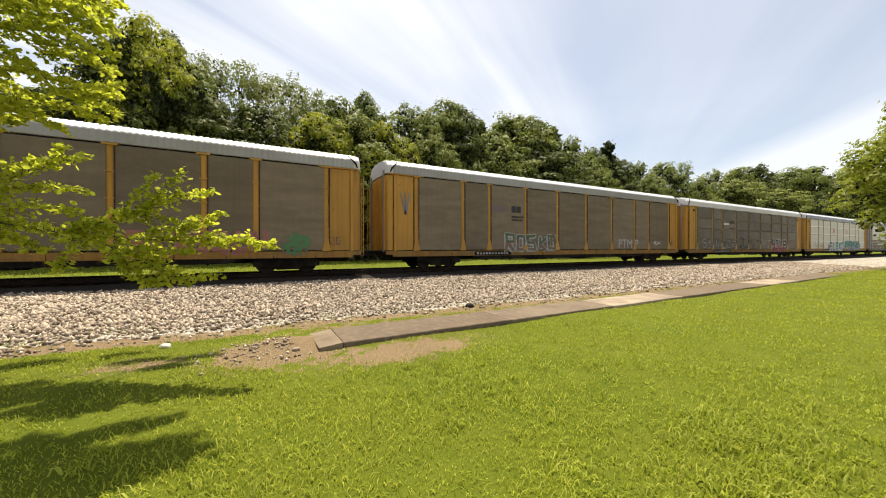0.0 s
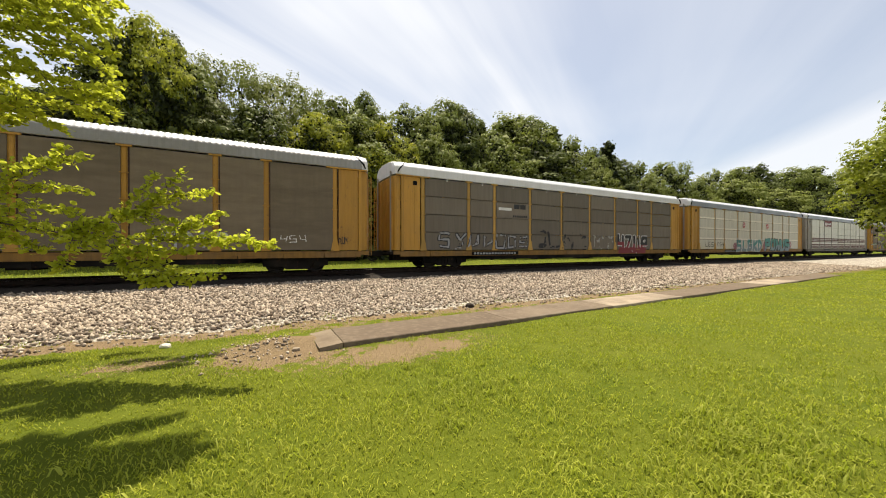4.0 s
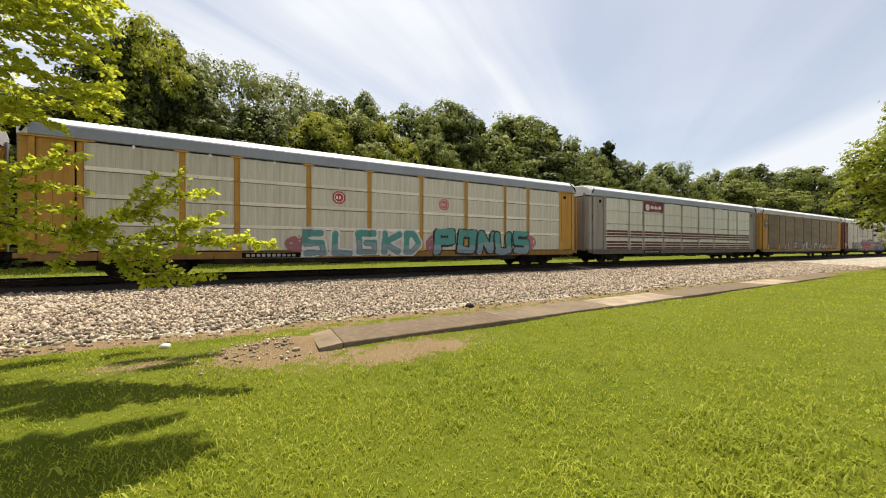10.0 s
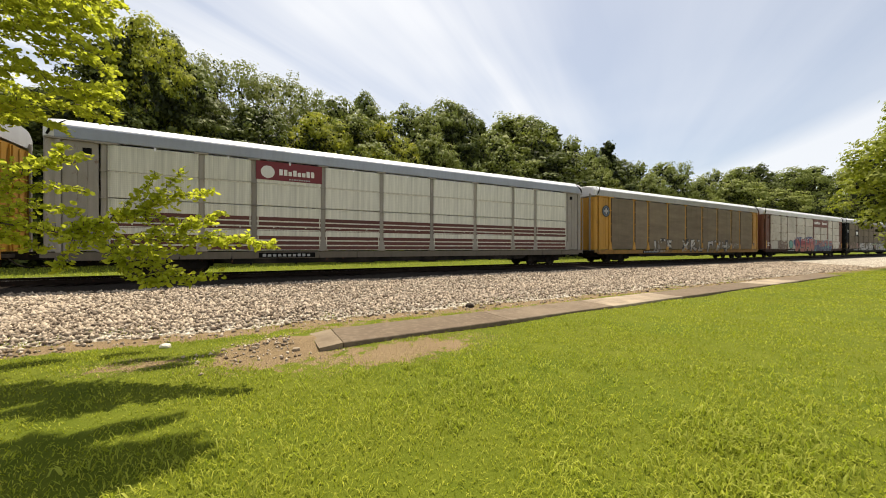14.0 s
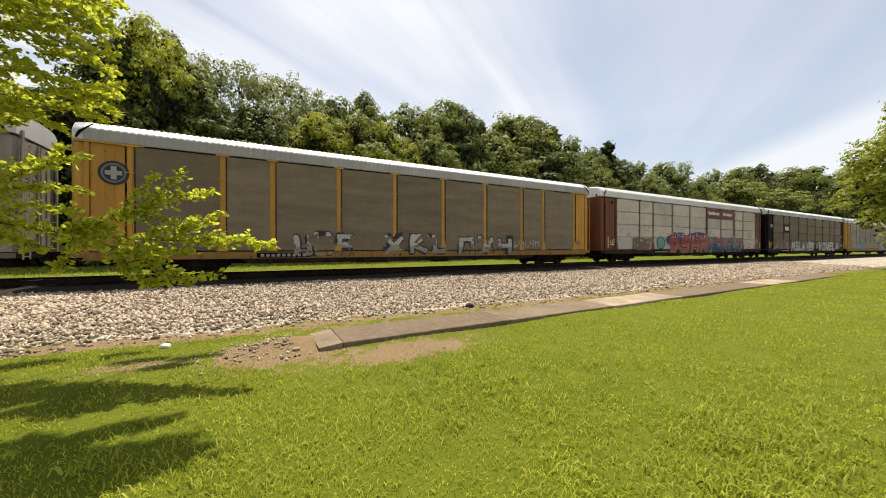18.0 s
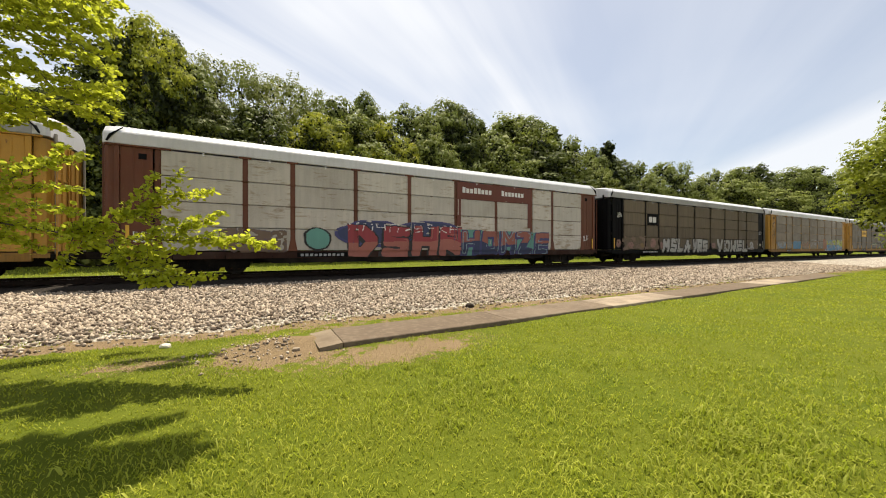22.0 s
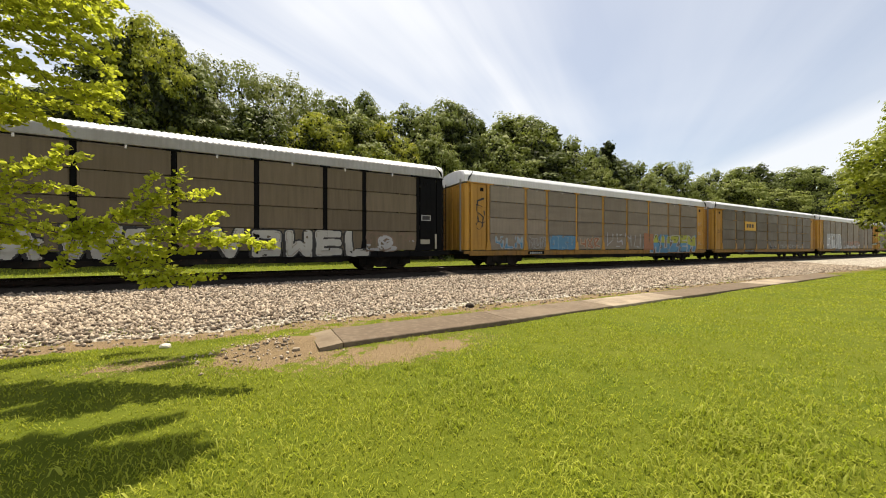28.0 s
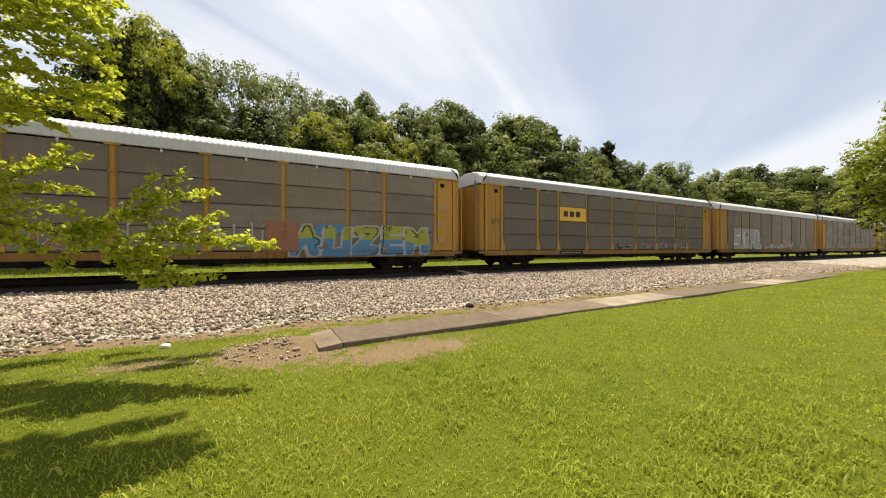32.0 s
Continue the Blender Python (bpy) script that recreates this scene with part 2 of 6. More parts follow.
M["under"] = mat_paint("underframe_grime", (0.011, 0.010, 0.009), 0.6, 0.2, 0.85, gloss=0.07)
M["wheel"] = mat_paint("wheel_steel", (0.022, 0.018, 0.015), 0.6, 0.3, 0.7, 0.2, gloss=0.15)
M["deck"] = mat_paint("rusty_deck", (0.09, 0.07, 0.055), 0.6, 0.3, 0.85, gloss=0.12)
M["rail"] = mat_paint("rusty_rail", (0.026, 0.017, 0.013), 0.6, 0.3, 0.75, 0.3, gloss=0.1)
M["railhead"] = mat_paint("polished_rail_head", (0.42, 0.40, 0.38), 0.2, 0.0, 0.35, 0.9)
M["tie"] = mat_paint("creosoted_tie", (0.019, 0.014, 0.011), 0.8, 0.0, 0.9, gloss=0.08)
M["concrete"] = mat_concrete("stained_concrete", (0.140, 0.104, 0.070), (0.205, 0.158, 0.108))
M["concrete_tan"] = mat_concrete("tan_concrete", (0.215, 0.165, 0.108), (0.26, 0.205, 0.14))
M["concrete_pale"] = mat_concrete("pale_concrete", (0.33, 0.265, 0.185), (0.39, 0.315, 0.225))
M["ground"] = mat_ground()
M["stone"] = mat_stone()
M["bark"] = mat_bark("bark_grey_brown", (0.11, 0.085, 0.06))
M["leaf_near"] = mat_leaf("leaf_fresh_green", (0.31, 0.355, 0.024), (0.64, 0.64, 0.065), 0.68, glow=(0.62, 0.66, 0.055))
M["leaf_a"] = mat_leaf("leaf_broad_green", (0.150, 0.180, 0.042), (0.350, 0.385, 0.095), 0.18)
M["leaf_b"] = mat_leaf("leaf_olive", (0.175, 0.208, 0.046), (0.430, 0.455, 0.110), 0.2)
M["leaf_c"] = mat_leaf("leaf_dark", (0.090, 0.112, 0.027), (0.215, 0.240, 0.062), 0.12)
M["leaf_d"] = mat_leaf("leaf_light_green", (0.190, 0.225, 0.022), (0.50, 0.51, 0.065), 0.48, glow=(0.60, 0.62, 0.05))
M["leaf_e"] = mat_leaf("leaf_pale_olive", (0.205, 0.220, 0.078), (0.420, 0.420, 0.160), 0.25)
# inner leaves near black: the crown's inner shade put into their colour
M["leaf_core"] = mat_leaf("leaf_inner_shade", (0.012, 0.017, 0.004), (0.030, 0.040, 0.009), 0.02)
M["leaf_right"] = mat_leaf("leaf_bright", (0.200, 0.235, 0.026), (0.48, 0.50, 0.058), 0.38)
# darker, less translucent leaves for the unseen crown, to deepen its shade
M["leaf_upper"] = mat_leaf("leaf_shade_caster", (0.10, 0.13, 0.012), (0.24, 0.27, 0.022), 0.15)
M["blade"] = mat_leaf("grass_blade", (0.200, 0.245, 0.013), (0.66, 0.65, 0.075), 0.42)
M["tuft"] = mat_leaf("coarse_grass", (0.26, 0.31, 0.024), (0.60, 0.61, 0.10), 0.5)
M["straw"] = mat_leaf("dry_thatch", (0.30, 0.22, 0.09), (0.52, 0.42, 0.20), 0.2, glow=(0.4, 0.32, 0.12))
M["weed"] = mat_leaf("weed_blade", (0.20, 0.23, 0.014), (0.38, 0.37, 0.05), 0.4)


def paint(key, c):
    if key not in M:
        M[key] = mat_paint(key + "_paint", c, 0.35, 0.0, 0.6)
    return M[key]


for key, c in (("g_white", (0.66, 0.65, 0.62)), ("g_black", (0.02, 0.02, 0.022)), ("g_teal", (0.080, 0.288, 0.256)), ("g_pale_blue", (0.238, 0.324, 0.360)),
               ("g_pink", (0.320, 0.120, 0.136)), ("g_red", (0.245, 0.036, 0.043)), ("g_salmon", (0.304, 0.106, 0.079)), ("g_blue", (0.080, 0.208, 0.336)),
               ("g_indigo", (0.056, 0.056, 0.160)), ("g_green", (0.065, 0.17, 0.07)), ("g_lime", (0.300, 0.315, 0.038)), ("g_cream", (0.375, 0.345, 0.270)),
               ("g_grey", (0.33, 0.33, 0.33)), ("g_rust", (0.27, 0.12, 0.06)), ("maroon", (0.17, 0.022, 0.03)), ("sign_red", (0.42, 0.05, 0.04)),
               ("sign_yellow", (0.62, 0.36, 0.04)), ("sign_brown", (0.12, 0.032, 0.019)), ("stripe_maroon", (0.092, 0.028, 0.021)), ("g_brown", (0.17, 0.115, 0.08)), ("g_pale_green", (0.266, 0.322, 0.252)),
               ("logo_blue", (0.12, 0.17, 0.24)), ("g_pale_rim", (0.48, 0.54, 0.54)), ("g_grey_teal", (0.15, 0.25, 0.25)), ("g_pale_grey", (0.40, 0.39, 0.36)), ("g_brown_grey", (0.26, 0.235, 0.20)), ("g_navy", (0.035, 0.045, 0.105)), ("g_mint", (0.12, 0.30, 0.25)), ("g_mauve", (0.13, 0.10, 0.11)), ("g_faded_pink", (0.27, 0.15, 0.12)), ("g_ochre", (0.25, 0.17, 0.07)), ("g_bottle", (0.075, 0.095, 0.055))):
    paint(key, c)


# ---- mesh helpers ----
def link_mesh(name, me, mats, parent=None, label=""):
    for mt in mats:
        if mt.name not in me.materials:
            me.materials.append(mt)
    ob = new(name, me)
    ob.parent = parent
    if label:
        ob["label"] = label
    return ob


def part(name, bm, mat, parent=None, label="", smooth=False):
    me = bpy.data.meshes.new(name)
    bm.to_mesh(me)
    bm.free()
    if smooth:
        me.polygons.foreach_set("use_smooth", [True] * len(me.polygons))
    return link_mesh(name, me, mat if isinstance(mat, (list, tuple)) else [mat], parent, label)


def box(bm, x0, x1, y0, y1, z0, z1, mi=0):
    v = [bm.verts.new((x, y, z)) for x in (x0, x1) for y in (y0, y1) for z in (z0, z1)]
    for f in ((0, 1, 3, 2), (4, 6, 7, 5), (0, 4, 5, 1), (2, 3, 7, 6), (0, 2, 6, 4), (1, 5, 7, 3)):
        bm.faces.new([v[i] for i in f]).material_index = mi


def boxed(*args, bevel=0.0):
    bm = bmesh.new()
    box(bm, *args)
    if bevel:
        bmesh.ops.bevel(bm, geom=bm.edges[:], offset=bevel, segments=1, affect="EDGES")
    return bm


def prism(bm, outline, y0, y1, mi=0):
    """An outline in x, z drawn out along y."""
    a = [bm.verts.new((x, y0, z)) for x, z in outline]
    b = [bm.verts.new((x, y1, z)) for x, z in outline]
    n = len(outline)
    bm.faces.new(a).material_index = mi
    bm.faces.new(b[::-1]).material_index = mi
    for i in range(n):
        bm.faces.new((a[i], b[i], b[(i + 1) % n], a[(i + 1) % n])).material_index = mi


def tube(bm, pts, radii, sides=7):
    """A tapered tube through points."""
    rings = []
    for i, p in enumerate(pts):
        p = Vector(p)
        d = (Vector(pts[min(i + 1, len(pts) - 1)]) - Vector(pts[max(i - 1, 0)])).normalized()
        a = d.orthogonal().normalized()
        b = d.cross(a)
        rings.append([bm.verts.new(p + radii[i] * (math.cos(q) * a + math.sin(q) * b)) for q in (2 * math.pi * k / sides for k in range(sides))])
    for r, s in zip(rings, rings[1:]):
        # match the rings by the nearest start
        k0 = min(range(sides), key=lambda k: (s[k].co - r[0].co).length)
        for k in range(sides):
            bm.faces.new((r[k], r[(k + 1) % sides], s[(k + 1 + k0) % sides], s[(k + k0) % sides]))


def quads_mesh(name, verts, per=4):
    """A mesh of separate polygons, per corners each, from an array (n * per, 3)."""
    verts = np.asarray(verts, dtype=np.float32).reshape(-1, 3)
    n = len(verts) // per
    me = bpy.data.meshes.new(name)
    me.vertices.add(len(verts))
    me.vertices.foreach_set("co", verts.ravel())
    me.loops.add(n * per)
    me.loops.foreach_set("vertex_index", np.arange(n * per, dtype=np.int32))
    me.polygons.add(n)
    me.polygons.foreach_set("loop_start", np.arange(0, n * per, per, dtype=np.int32))
    me.update(calc_edges=True)
    me.validate()
    return me


def faces_mesh(name, verts, faces):
    """A mesh from arrays of corners and equal polygons."""
    verts, faces = np.asarray(verts, dtype=np.float32), np.asarray(faces, dtype=np.int32)
    n, per = faces.shape
    me = bpy.data.meshes.new(name)
    me.vertices.add(len(verts))
    me.vertices.foreach_set("co", verts.ravel())
    me.loops.add(n * per)
    me.loops.foreach_set("vertex_index", faces.ravel())
    me.polygons.add(n)
    me.polygons.foreach_set("loop_start", np.arange(0, n * per, per, dtype=np.int32))
    me.update(calc_edges=True)
    return me


# ---- ground ----
TRACK_Y = 18.35


def fade(v, a, b):
    t = np.clip((v - a) / (b - a), 0, 1)
    return t * t * (3 - 2 * t)


def ground_z(x, y):
    x, y = np.asarray(x, dtype=float), np.asarray(y, dtype=float)
    z = -0.62 + 0.0 * x
    z = z + 0.10 * fade(y, 8.6, 10.5) + 0.26 * fade(y, 10.5, 15.4)
    z = z + 0.05 * fade(y, 15.4, 16.6)
    z = z - 0.25 * fade(y, 20.8, 23.5)
    z = z + 0.13 * np.exp(-(((x - 0.35) / 0.55) ** 2 + ((y - 6.85) / 0.42) ** 2))
    near = np.exp(-((x / 60) ** 2 + (y / 40) ** 2))
    return z + near * (0.018 * np.sin(1.3 * x + 0.7 * y) + 0.014 * np.sin(0.6 * x - 1.7 * y + 1.0))


def spread(lo, hi, fine_lo, fine_hi, step, grow=1.35):
    a = list(np.arange(fine_lo, fine_hi, step))
    s = step
    while a[-1] < hi:
        s *= grow
        a.append(min(hi, a[-1] + s))
    s = step
    while a[0] > lo:
        s *= grow
        a.insert(0, max(lo, a[0] - s))
    return np.array(a)


def bare(x, y):
    """How bare the soil is: round the slab's end, along its edge and the ballast's toe."""
    d = 1.6 * np.exp(-(((x - 0.25) / 0.9) ** 2 + ((y - 6.55) / 0.7) ** 2)) + 1.3 * np.exp(-(((x - 2.3) / 1.35) ** 2 + ((y - 5.5) / 0.55) ** 2))
    d = np.maximum(d, 0.75 * np.exp(-((x + 1.6) / 0.8) ** 2 - ((y - 6.6) / 0.35) ** 2))
    strip = fade(y, 7.85, 8.3) * (1 - fade(y, 9.2, 9.6))
    behind = 0.5 * fade(y, 7.3, 7.7) * (1 - fade(y, 8.6, 9)) * fade(x, -1, 1)
    rag = 0.55 + 0.45 * np.sin(5.1 * x + 2.3 * np.sin(3.7 * y)) * np.sin(4.3 * y + 1.9 * np.sin(4.9 * x)) + 0.25 * np.sin(13 * x + 3 * np.sin(9 * y)) * np.sin(11 * y)
    d = np.clip(d * (0.55 + 0.65 * rag), 0, 1)
    return np.clip(np.maximum(np.maximum(d, strip), behind), 0, 1)


def build_ground():
    xs, ys = spread(-1500, 2500, -12, 42, 0.22), spread(-1500, 1800, -6, 24, 0.22)
    X, Y = np.meshgrid(xs, ys, indexing="ij")
    Z = ground_z(X, Y)
    n, k = X.shape
    idx = np.arange(n * k).reshape(n, k)
    f = np.stack([idx[:-1, :-1], idx[1:, :-1], idx[1:, 1:], idx[:-1, 1:]], -1).reshape(-1, 4)
    me = faces_mesh("ground", np.stack([X, Y, Z], -1).reshape(-1, 3), f)
    me.polygons.foreach_set("use_smooth", [True] * len(f))
    at = me.color_attributes.new("cover", "FLOAT_COLOR", "POINT")
    grav = fade(Y, 8.2, 9.3) * (1 - fade(Y, 22.8, 23.8))
    # third channel: the dark track bed, widened to include the train's shade
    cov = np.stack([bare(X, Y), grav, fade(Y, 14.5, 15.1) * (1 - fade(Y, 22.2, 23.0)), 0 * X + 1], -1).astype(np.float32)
    at.data.foreach_set("color", cov.ravel())
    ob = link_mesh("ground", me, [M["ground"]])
    tagged(ob, "flat ground of mown lawn, bare soil and grey ballast", "ground", kind="structure")


build_ground()


# ---- railway ----
def rail_mesh():
    """One rail: foot, web and head, drawn out along x; the head's top is polished."""
    half = [(0.07, -0.18), (0.07, -0.165), (0.012, -0.145), (0.012, -0.05), (0.036, -0.035), (0.036, -0.006), (0.03, 0.0)]
    ring = [(-y, z) for y, z in half] + half[::-1]
    bm = bmesh.new()
    xs = [-260, -40, 0, 20, 60, 150, 520]
    rows = [[bm.verts.new((x, y, z)) for y, z in ring] for x in xs]
    for a, b in zip(rows, rows[1:]):
        for i in range(len(ring)):
            f = bm.faces.new((a[i], b[i], b[(i + 1) % len(ring)], a[(i + 1) % len(ring)]))
            f.material_index = 1 if ring[i][1] == 0.0 and ring[(i + 1) % len(ring)][1] == 0.0 else 0
    bm.faces.new(rows[0]); bm.faces.new(rows[-1][::-1])
    return bm


def build_track():
    track = new("railway_track")
    track.location = (0, TRACK_Y, 0)
    tagged(track, "single railway track with rusty rails on dark wooden ties", "railway track", kind="structure")
    for y in (-0.755, 0.755):
        r = part("rail", rail_mesh(), [M["rail"], M["railhead"]], track)
        r.location.y = y
    bm = boxed(-0.115, 0.115, -1.3, 1.3, -0.33, -0.184, bevel=0.012)
    tie = part("tie", bm, M["tie"], track)
    tie.location.x = -24
    rng = random.Random(4)
    for i in range(1, 240):
        t = new("tie", tie.data)
        t.parent = track
        t.location = (-24 + 0.53 * i, rng.uniform(-0.04, 0.04), rng.uniform(-0.008, 0.004))
        t.rotation_euler.z = rng.uniform(-0.02, 0.02)
    far = bmesh.new()
    for i in range(240, 1020):
        x = -24 + 0.53 * i
        box(far, x - 0.11, x + 0.11, -1.3, 1.3, -0.33, -0.186)
    for i in range(1, 440):
        x = -24 - 0.53 * i
        box(far, x - 0.11, x + 0.11, -1.3, 1.3, -0.33, -0.186)
    tagged(part("far_ties", far, M["tie"], track), kind="stuff")


build_track()


def build_slab():
    """The old concrete footway beside the ballast: sections with worn edges, a broken ramp at its end."""
    walk_way = new("concrete_footway")
    tagged(walk_way, "old cracked concrete footway with stained sections and a broken end", "footway", kind="structure")
    rng = random.Random(9)
    x, i = 1.31, 0
    while x < 30.5:
        w = 3.9
        y0 = 6.2 + 0.028 * (x - 1.0)
        y1 = y0 + 1.18
        bm = bmesh.new()
        gz = -0.62
        box(bm, x + 0.008, x + w - 0.008, y0, y1, gz - 0.12, gz + 0.085 - 0.001 * x)
        bmesh.ops.subdivide_edges(bm, edges=[e for e in bm.edges if abs(e.verts[0].co.x - e.verts[1].co.x) > 0.5], cuts=14)
        for v in bm.verts:
            if v.co.z > gz:
                v.co.z += rng.uniform(-0.004, 0.004)
                v.co.y += rng.uniform(-0.007, 0.007)
            v.co.y += 0.028 * (v.co.x - x)
        bmesh.ops.bevel(bm, geom=[e for e in bm.edges if e.calc_face_angle(0) > 1.2], offset=0.014, segments=1, affect="EDGES")
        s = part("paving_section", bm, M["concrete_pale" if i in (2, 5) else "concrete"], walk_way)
        x += w
        i += 1
    # the broken end: two tilted pieces
    bm = bmesh.new()
    prism(bm, [(0.93, -0.70), (0.90, -0.575), (1.30, -0.530), (1.30, -0.70)], 6.17, 6.80)
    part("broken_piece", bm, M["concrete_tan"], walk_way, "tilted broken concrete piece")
    bm = bmesh.new()
    prism(bm, [(0.86, -0.70), (0.86, -0.590), (1.30, -0.538), (1.30, -0.70)], 6.83, 7.36)
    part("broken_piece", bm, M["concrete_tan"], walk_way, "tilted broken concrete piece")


build_slab()

# ---- rail cars ----
POSTS = (-11.84, -8.93, -7.08, -4.25, -1.42, 1.42, 4.25, 7.08, 8.93, 11.84)
WHEEL_R = 0.42
MESHES = {}


def shared(key, make, mats, name, parent, label="", smooth=False):
    """An object on a mesh that alike pieces share."""
    if key not in MESHES:
        bm = make()
        me = bpy.data.meshes.new(name)
        bm.to_mesh(me)
        bm.free()
        if smooth:
            me.polygons.foreach_set("use_smooth", [True] * len(me.polygons))
        for mt in mats:
            me.materials.append(mt)
        MESHES[key] = me
    ob = new(name, MESHES[key])
    ob.parent = parent
    if label:
        ob["label"] = label
    return ob


def make_post():
    """A hat-section side post with a flared foot and a small cap."""
    bm = bmesh.new()
    prism(bm, [(-0.10, 1.02), (0.10, 1.02), (0.10, 4.95), (0.17, 4.99), (0.17, 5.035), (-0.17, 5.035), (-0.17, 4.99), (-0.10, 4.95)], -0.05, 0.03)
    prism(bm, [(-0.055, 1.4), (0.055, 1.4), (0.055, 4.95), (-0.055, 4.95)], -0.066, -0.05)
    prism(bm, [(-0.20, 1.0), (0.20, 1.0), (0.085, 1.6), (-0.085, 1.6)], -0.118, -0.052)
    box(bm, -0.23, 0.23, -0.128, -0.05, 4.915, 4.985)
    for z in (1.998, 2.976, 3.954):
        box(bm, -0.135, 0.135, -0.112, -0.05, z - 0.018, z + 0.018)
    return bm


def make_panel(w, h, style):
    bm = bmesh.new()
    box(bm, -w / 2, w / 2, -0.02, 0.02, -h / 2, h / 2)
    bmesh.ops.bevel(bm, geom=[e for e in bm.edges if abs(e.verts[0].co.y - e.verts[1].co.y) < 1e-4 and e.verts[0].co.y < 0], offset=0.012, segments=1, affect="EDGES")
    if style == "tall":
        n = max(2, round(w / 0.92))
        for i in range(1, n):
            x = -w / 2 + w * i / n
            box(bm, x - 0.004, x + 0.004, -0.023, -0.0205, -h / 2 + 0.02, h / 2 - 0.02)
            for k in range(12):
                z = -h / 2 + h * (k + 0.5) / 12
                box(bm, x - 0.05, x - 0.032, -0.031, -0.021, z - 0.01, z + 0.01)
    else:
        for sx in (-1, 1):
            box(bm, sx * (w / 2 - 0.05) - 0.02, sx * (w / 2 - 0.05) + 0.02, -0.032, -0.021, -h / 2 + 0.03, h / 2 - 0.03)
        box(bm, -w / 2 + 0.03, w / 2 - 0.03, -0.03, -0.021, h / 2 - 0.07, h / 2 - 0.03)
        for sx in (-0.25, 0.25):
            box(bm, sx * w - 0.025, sx * w + 0.025, -0.036, -0.021, -h / 2, -h / 2 + 0.05)
    return bm


ROOF_HALF = [(1.575, 4.99), (1.60, 5.02), (1.59, 5.40), (1.555, 5.46), (1.33, 5.69), (1.05, 5.77), (0.55, 5.82), (0.0, 5.84)]


def make_roof(ribbed):
    bm = bmesh.new()
    ring = [(-y, z) for y, z in ROOF_HALF] + [(y, z) for y, z in ROOF_HALF[::-1][1:]]
    pitch = 0.105
    n = round(26.24 / pitch)
    rows = []
    for i in range(n + 1):
        x = -13.12 + i * 26.24 / n
        lift = (0.012 if ribbed else 0.004) * (1 if i % 2 else -1)
        if i in (0, n):
            lift = 0.0
        row = []
        for k, (y, z) in enumerate(ring):
            s = 0.0 if k in (0, len(ring) - 1) else lift
            row.append(bm.verts.new((x, y * (1 + s * 0.16), z + s)))
        rows.append(row)
    for a, b in zip(rows, rows[1:]):
        for k in range(len(ring) - 1):
            # upper facets take the paler colour that stands for sunlight
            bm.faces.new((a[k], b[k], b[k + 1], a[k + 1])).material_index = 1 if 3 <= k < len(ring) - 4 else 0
    bm.faces.new(rows[0]); bm.faces.new(rows[-1][::-1])
    return bm


def make_corner_leaf():
    """The side door panel by the end, with two pressed ribs."""
    bm = boxed(-0.47, 0.47, -0.02, 0.02, 1.03, 4.93, bevel=0.006)
    for x in (-0.1, 0.16):
        box(bm, x - 0.02, x + 0.02, -0.034, -0.0205, 1.25, 4.75)
    return bm


def make_end_leaf():
    """One leaf of the end doors: a return on the side, a rounded corner and half of the end face, with ribs."""
    bm = bmesh.new()
    path = [(13.12, -1.49), (13.30, -1.49), (13.40, -1.43), (13.45, -1.28), (13.47, -0.02)]
    ring = path + [(13.44, -0.02), (13.42, -1.26), (13.37, -1.40), (13.29, -1.46), (13.12, -1.46)]
    lo, hi = [[bm.verts.new((x, y, z)) for x, y in ring] for z in (1.02, 4.93)]
    for i in range(len(ring)):
        k = (i + 1) % len(ring)
        bm.faces.new((lo[i], lo[k], hi[k], hi[i]))
    for i in range(len(path) - 1):
        k = len(ring) - 1 - i
        bm.faces.new((hi[i], hi[i + 1], hi[k - 1], hi[k]))
        bm.faces.new((lo[k], lo[k - 1], lo[i + 1], lo[i]))
    for z in (1.9, 3.6):
        box(bm, 13.455, 13.485, -1.2, -0.1, z, z + 0.05)
    for y in (-0.95, -0.55):
        box(bm, 13.455, 13.49, y, y + 0.05, 1.1, 4.85)
    for y in (-1.24, -0.12):
        box(bm, 13.45, 13.51, y, y + 0.06, 1.05, 4.9)
    return bm


def make_gable():
    """The plain cap that closes the roof over the end doors."""
    bm = bmesh.new()
    ring = [(y, z) for y, z in ROOF_HALF[1:]]
    ring = [(-y, z) for y, z in ring] + ring[::-1][1:]
    rows = []
    for x, ky, kz in ((13.06, 0.99, 0.988), (13.27, 0.985, 0.985), (13.42, 0.94, 0.975), (13.48, 0.85, 0.94)):
        rows.append([bm.verts.new((x, y * ky, 4.95 + (z - 4.95) * kz)) for y, z in ring])
    for a, b in zip(rows, rows[1:]):
        for i in range(len(ring) - 1):
            bm.faces.new((a[i], b[i], b[i + 1], a[i + 1]))
        bm.faces.new((a[-1], b[-1], b[0], a[0]))
    bm.faces.new(rows[-1][::-1])
    return bm


def make_brace():
    """The dark strut at the joint of the roof and its end cap."""
    bm = bmesh.new()
    tube(bm, [(12.88, -1.46, 5.64), (13.06, -1.59, 5.42), (13.20, -1.615, 5.28), (13.30, -1.61, 5.06)], [0.022, 0.035, 0.05, 0.03], 5)
    return bm


def make_end_post():
    bm = boxed(13.49, 13.55, 1.05, 1.17, 0.95, 5.2, bevel=0.01)
    return bm


def make_ladder():
    bm = bmesh.new()
    for x in (-0.2, 0.2):
        box(bm, x - 0.018, x + 0.018, -0.02, 0.02, 0.75, 4.7)
    for k in range(11):
        z = 0.85 + 0.37 * k
        box(bm, -0.2, 0.2, -0.014, 0.014, z - 0.014, z + 0.014)
    return bm


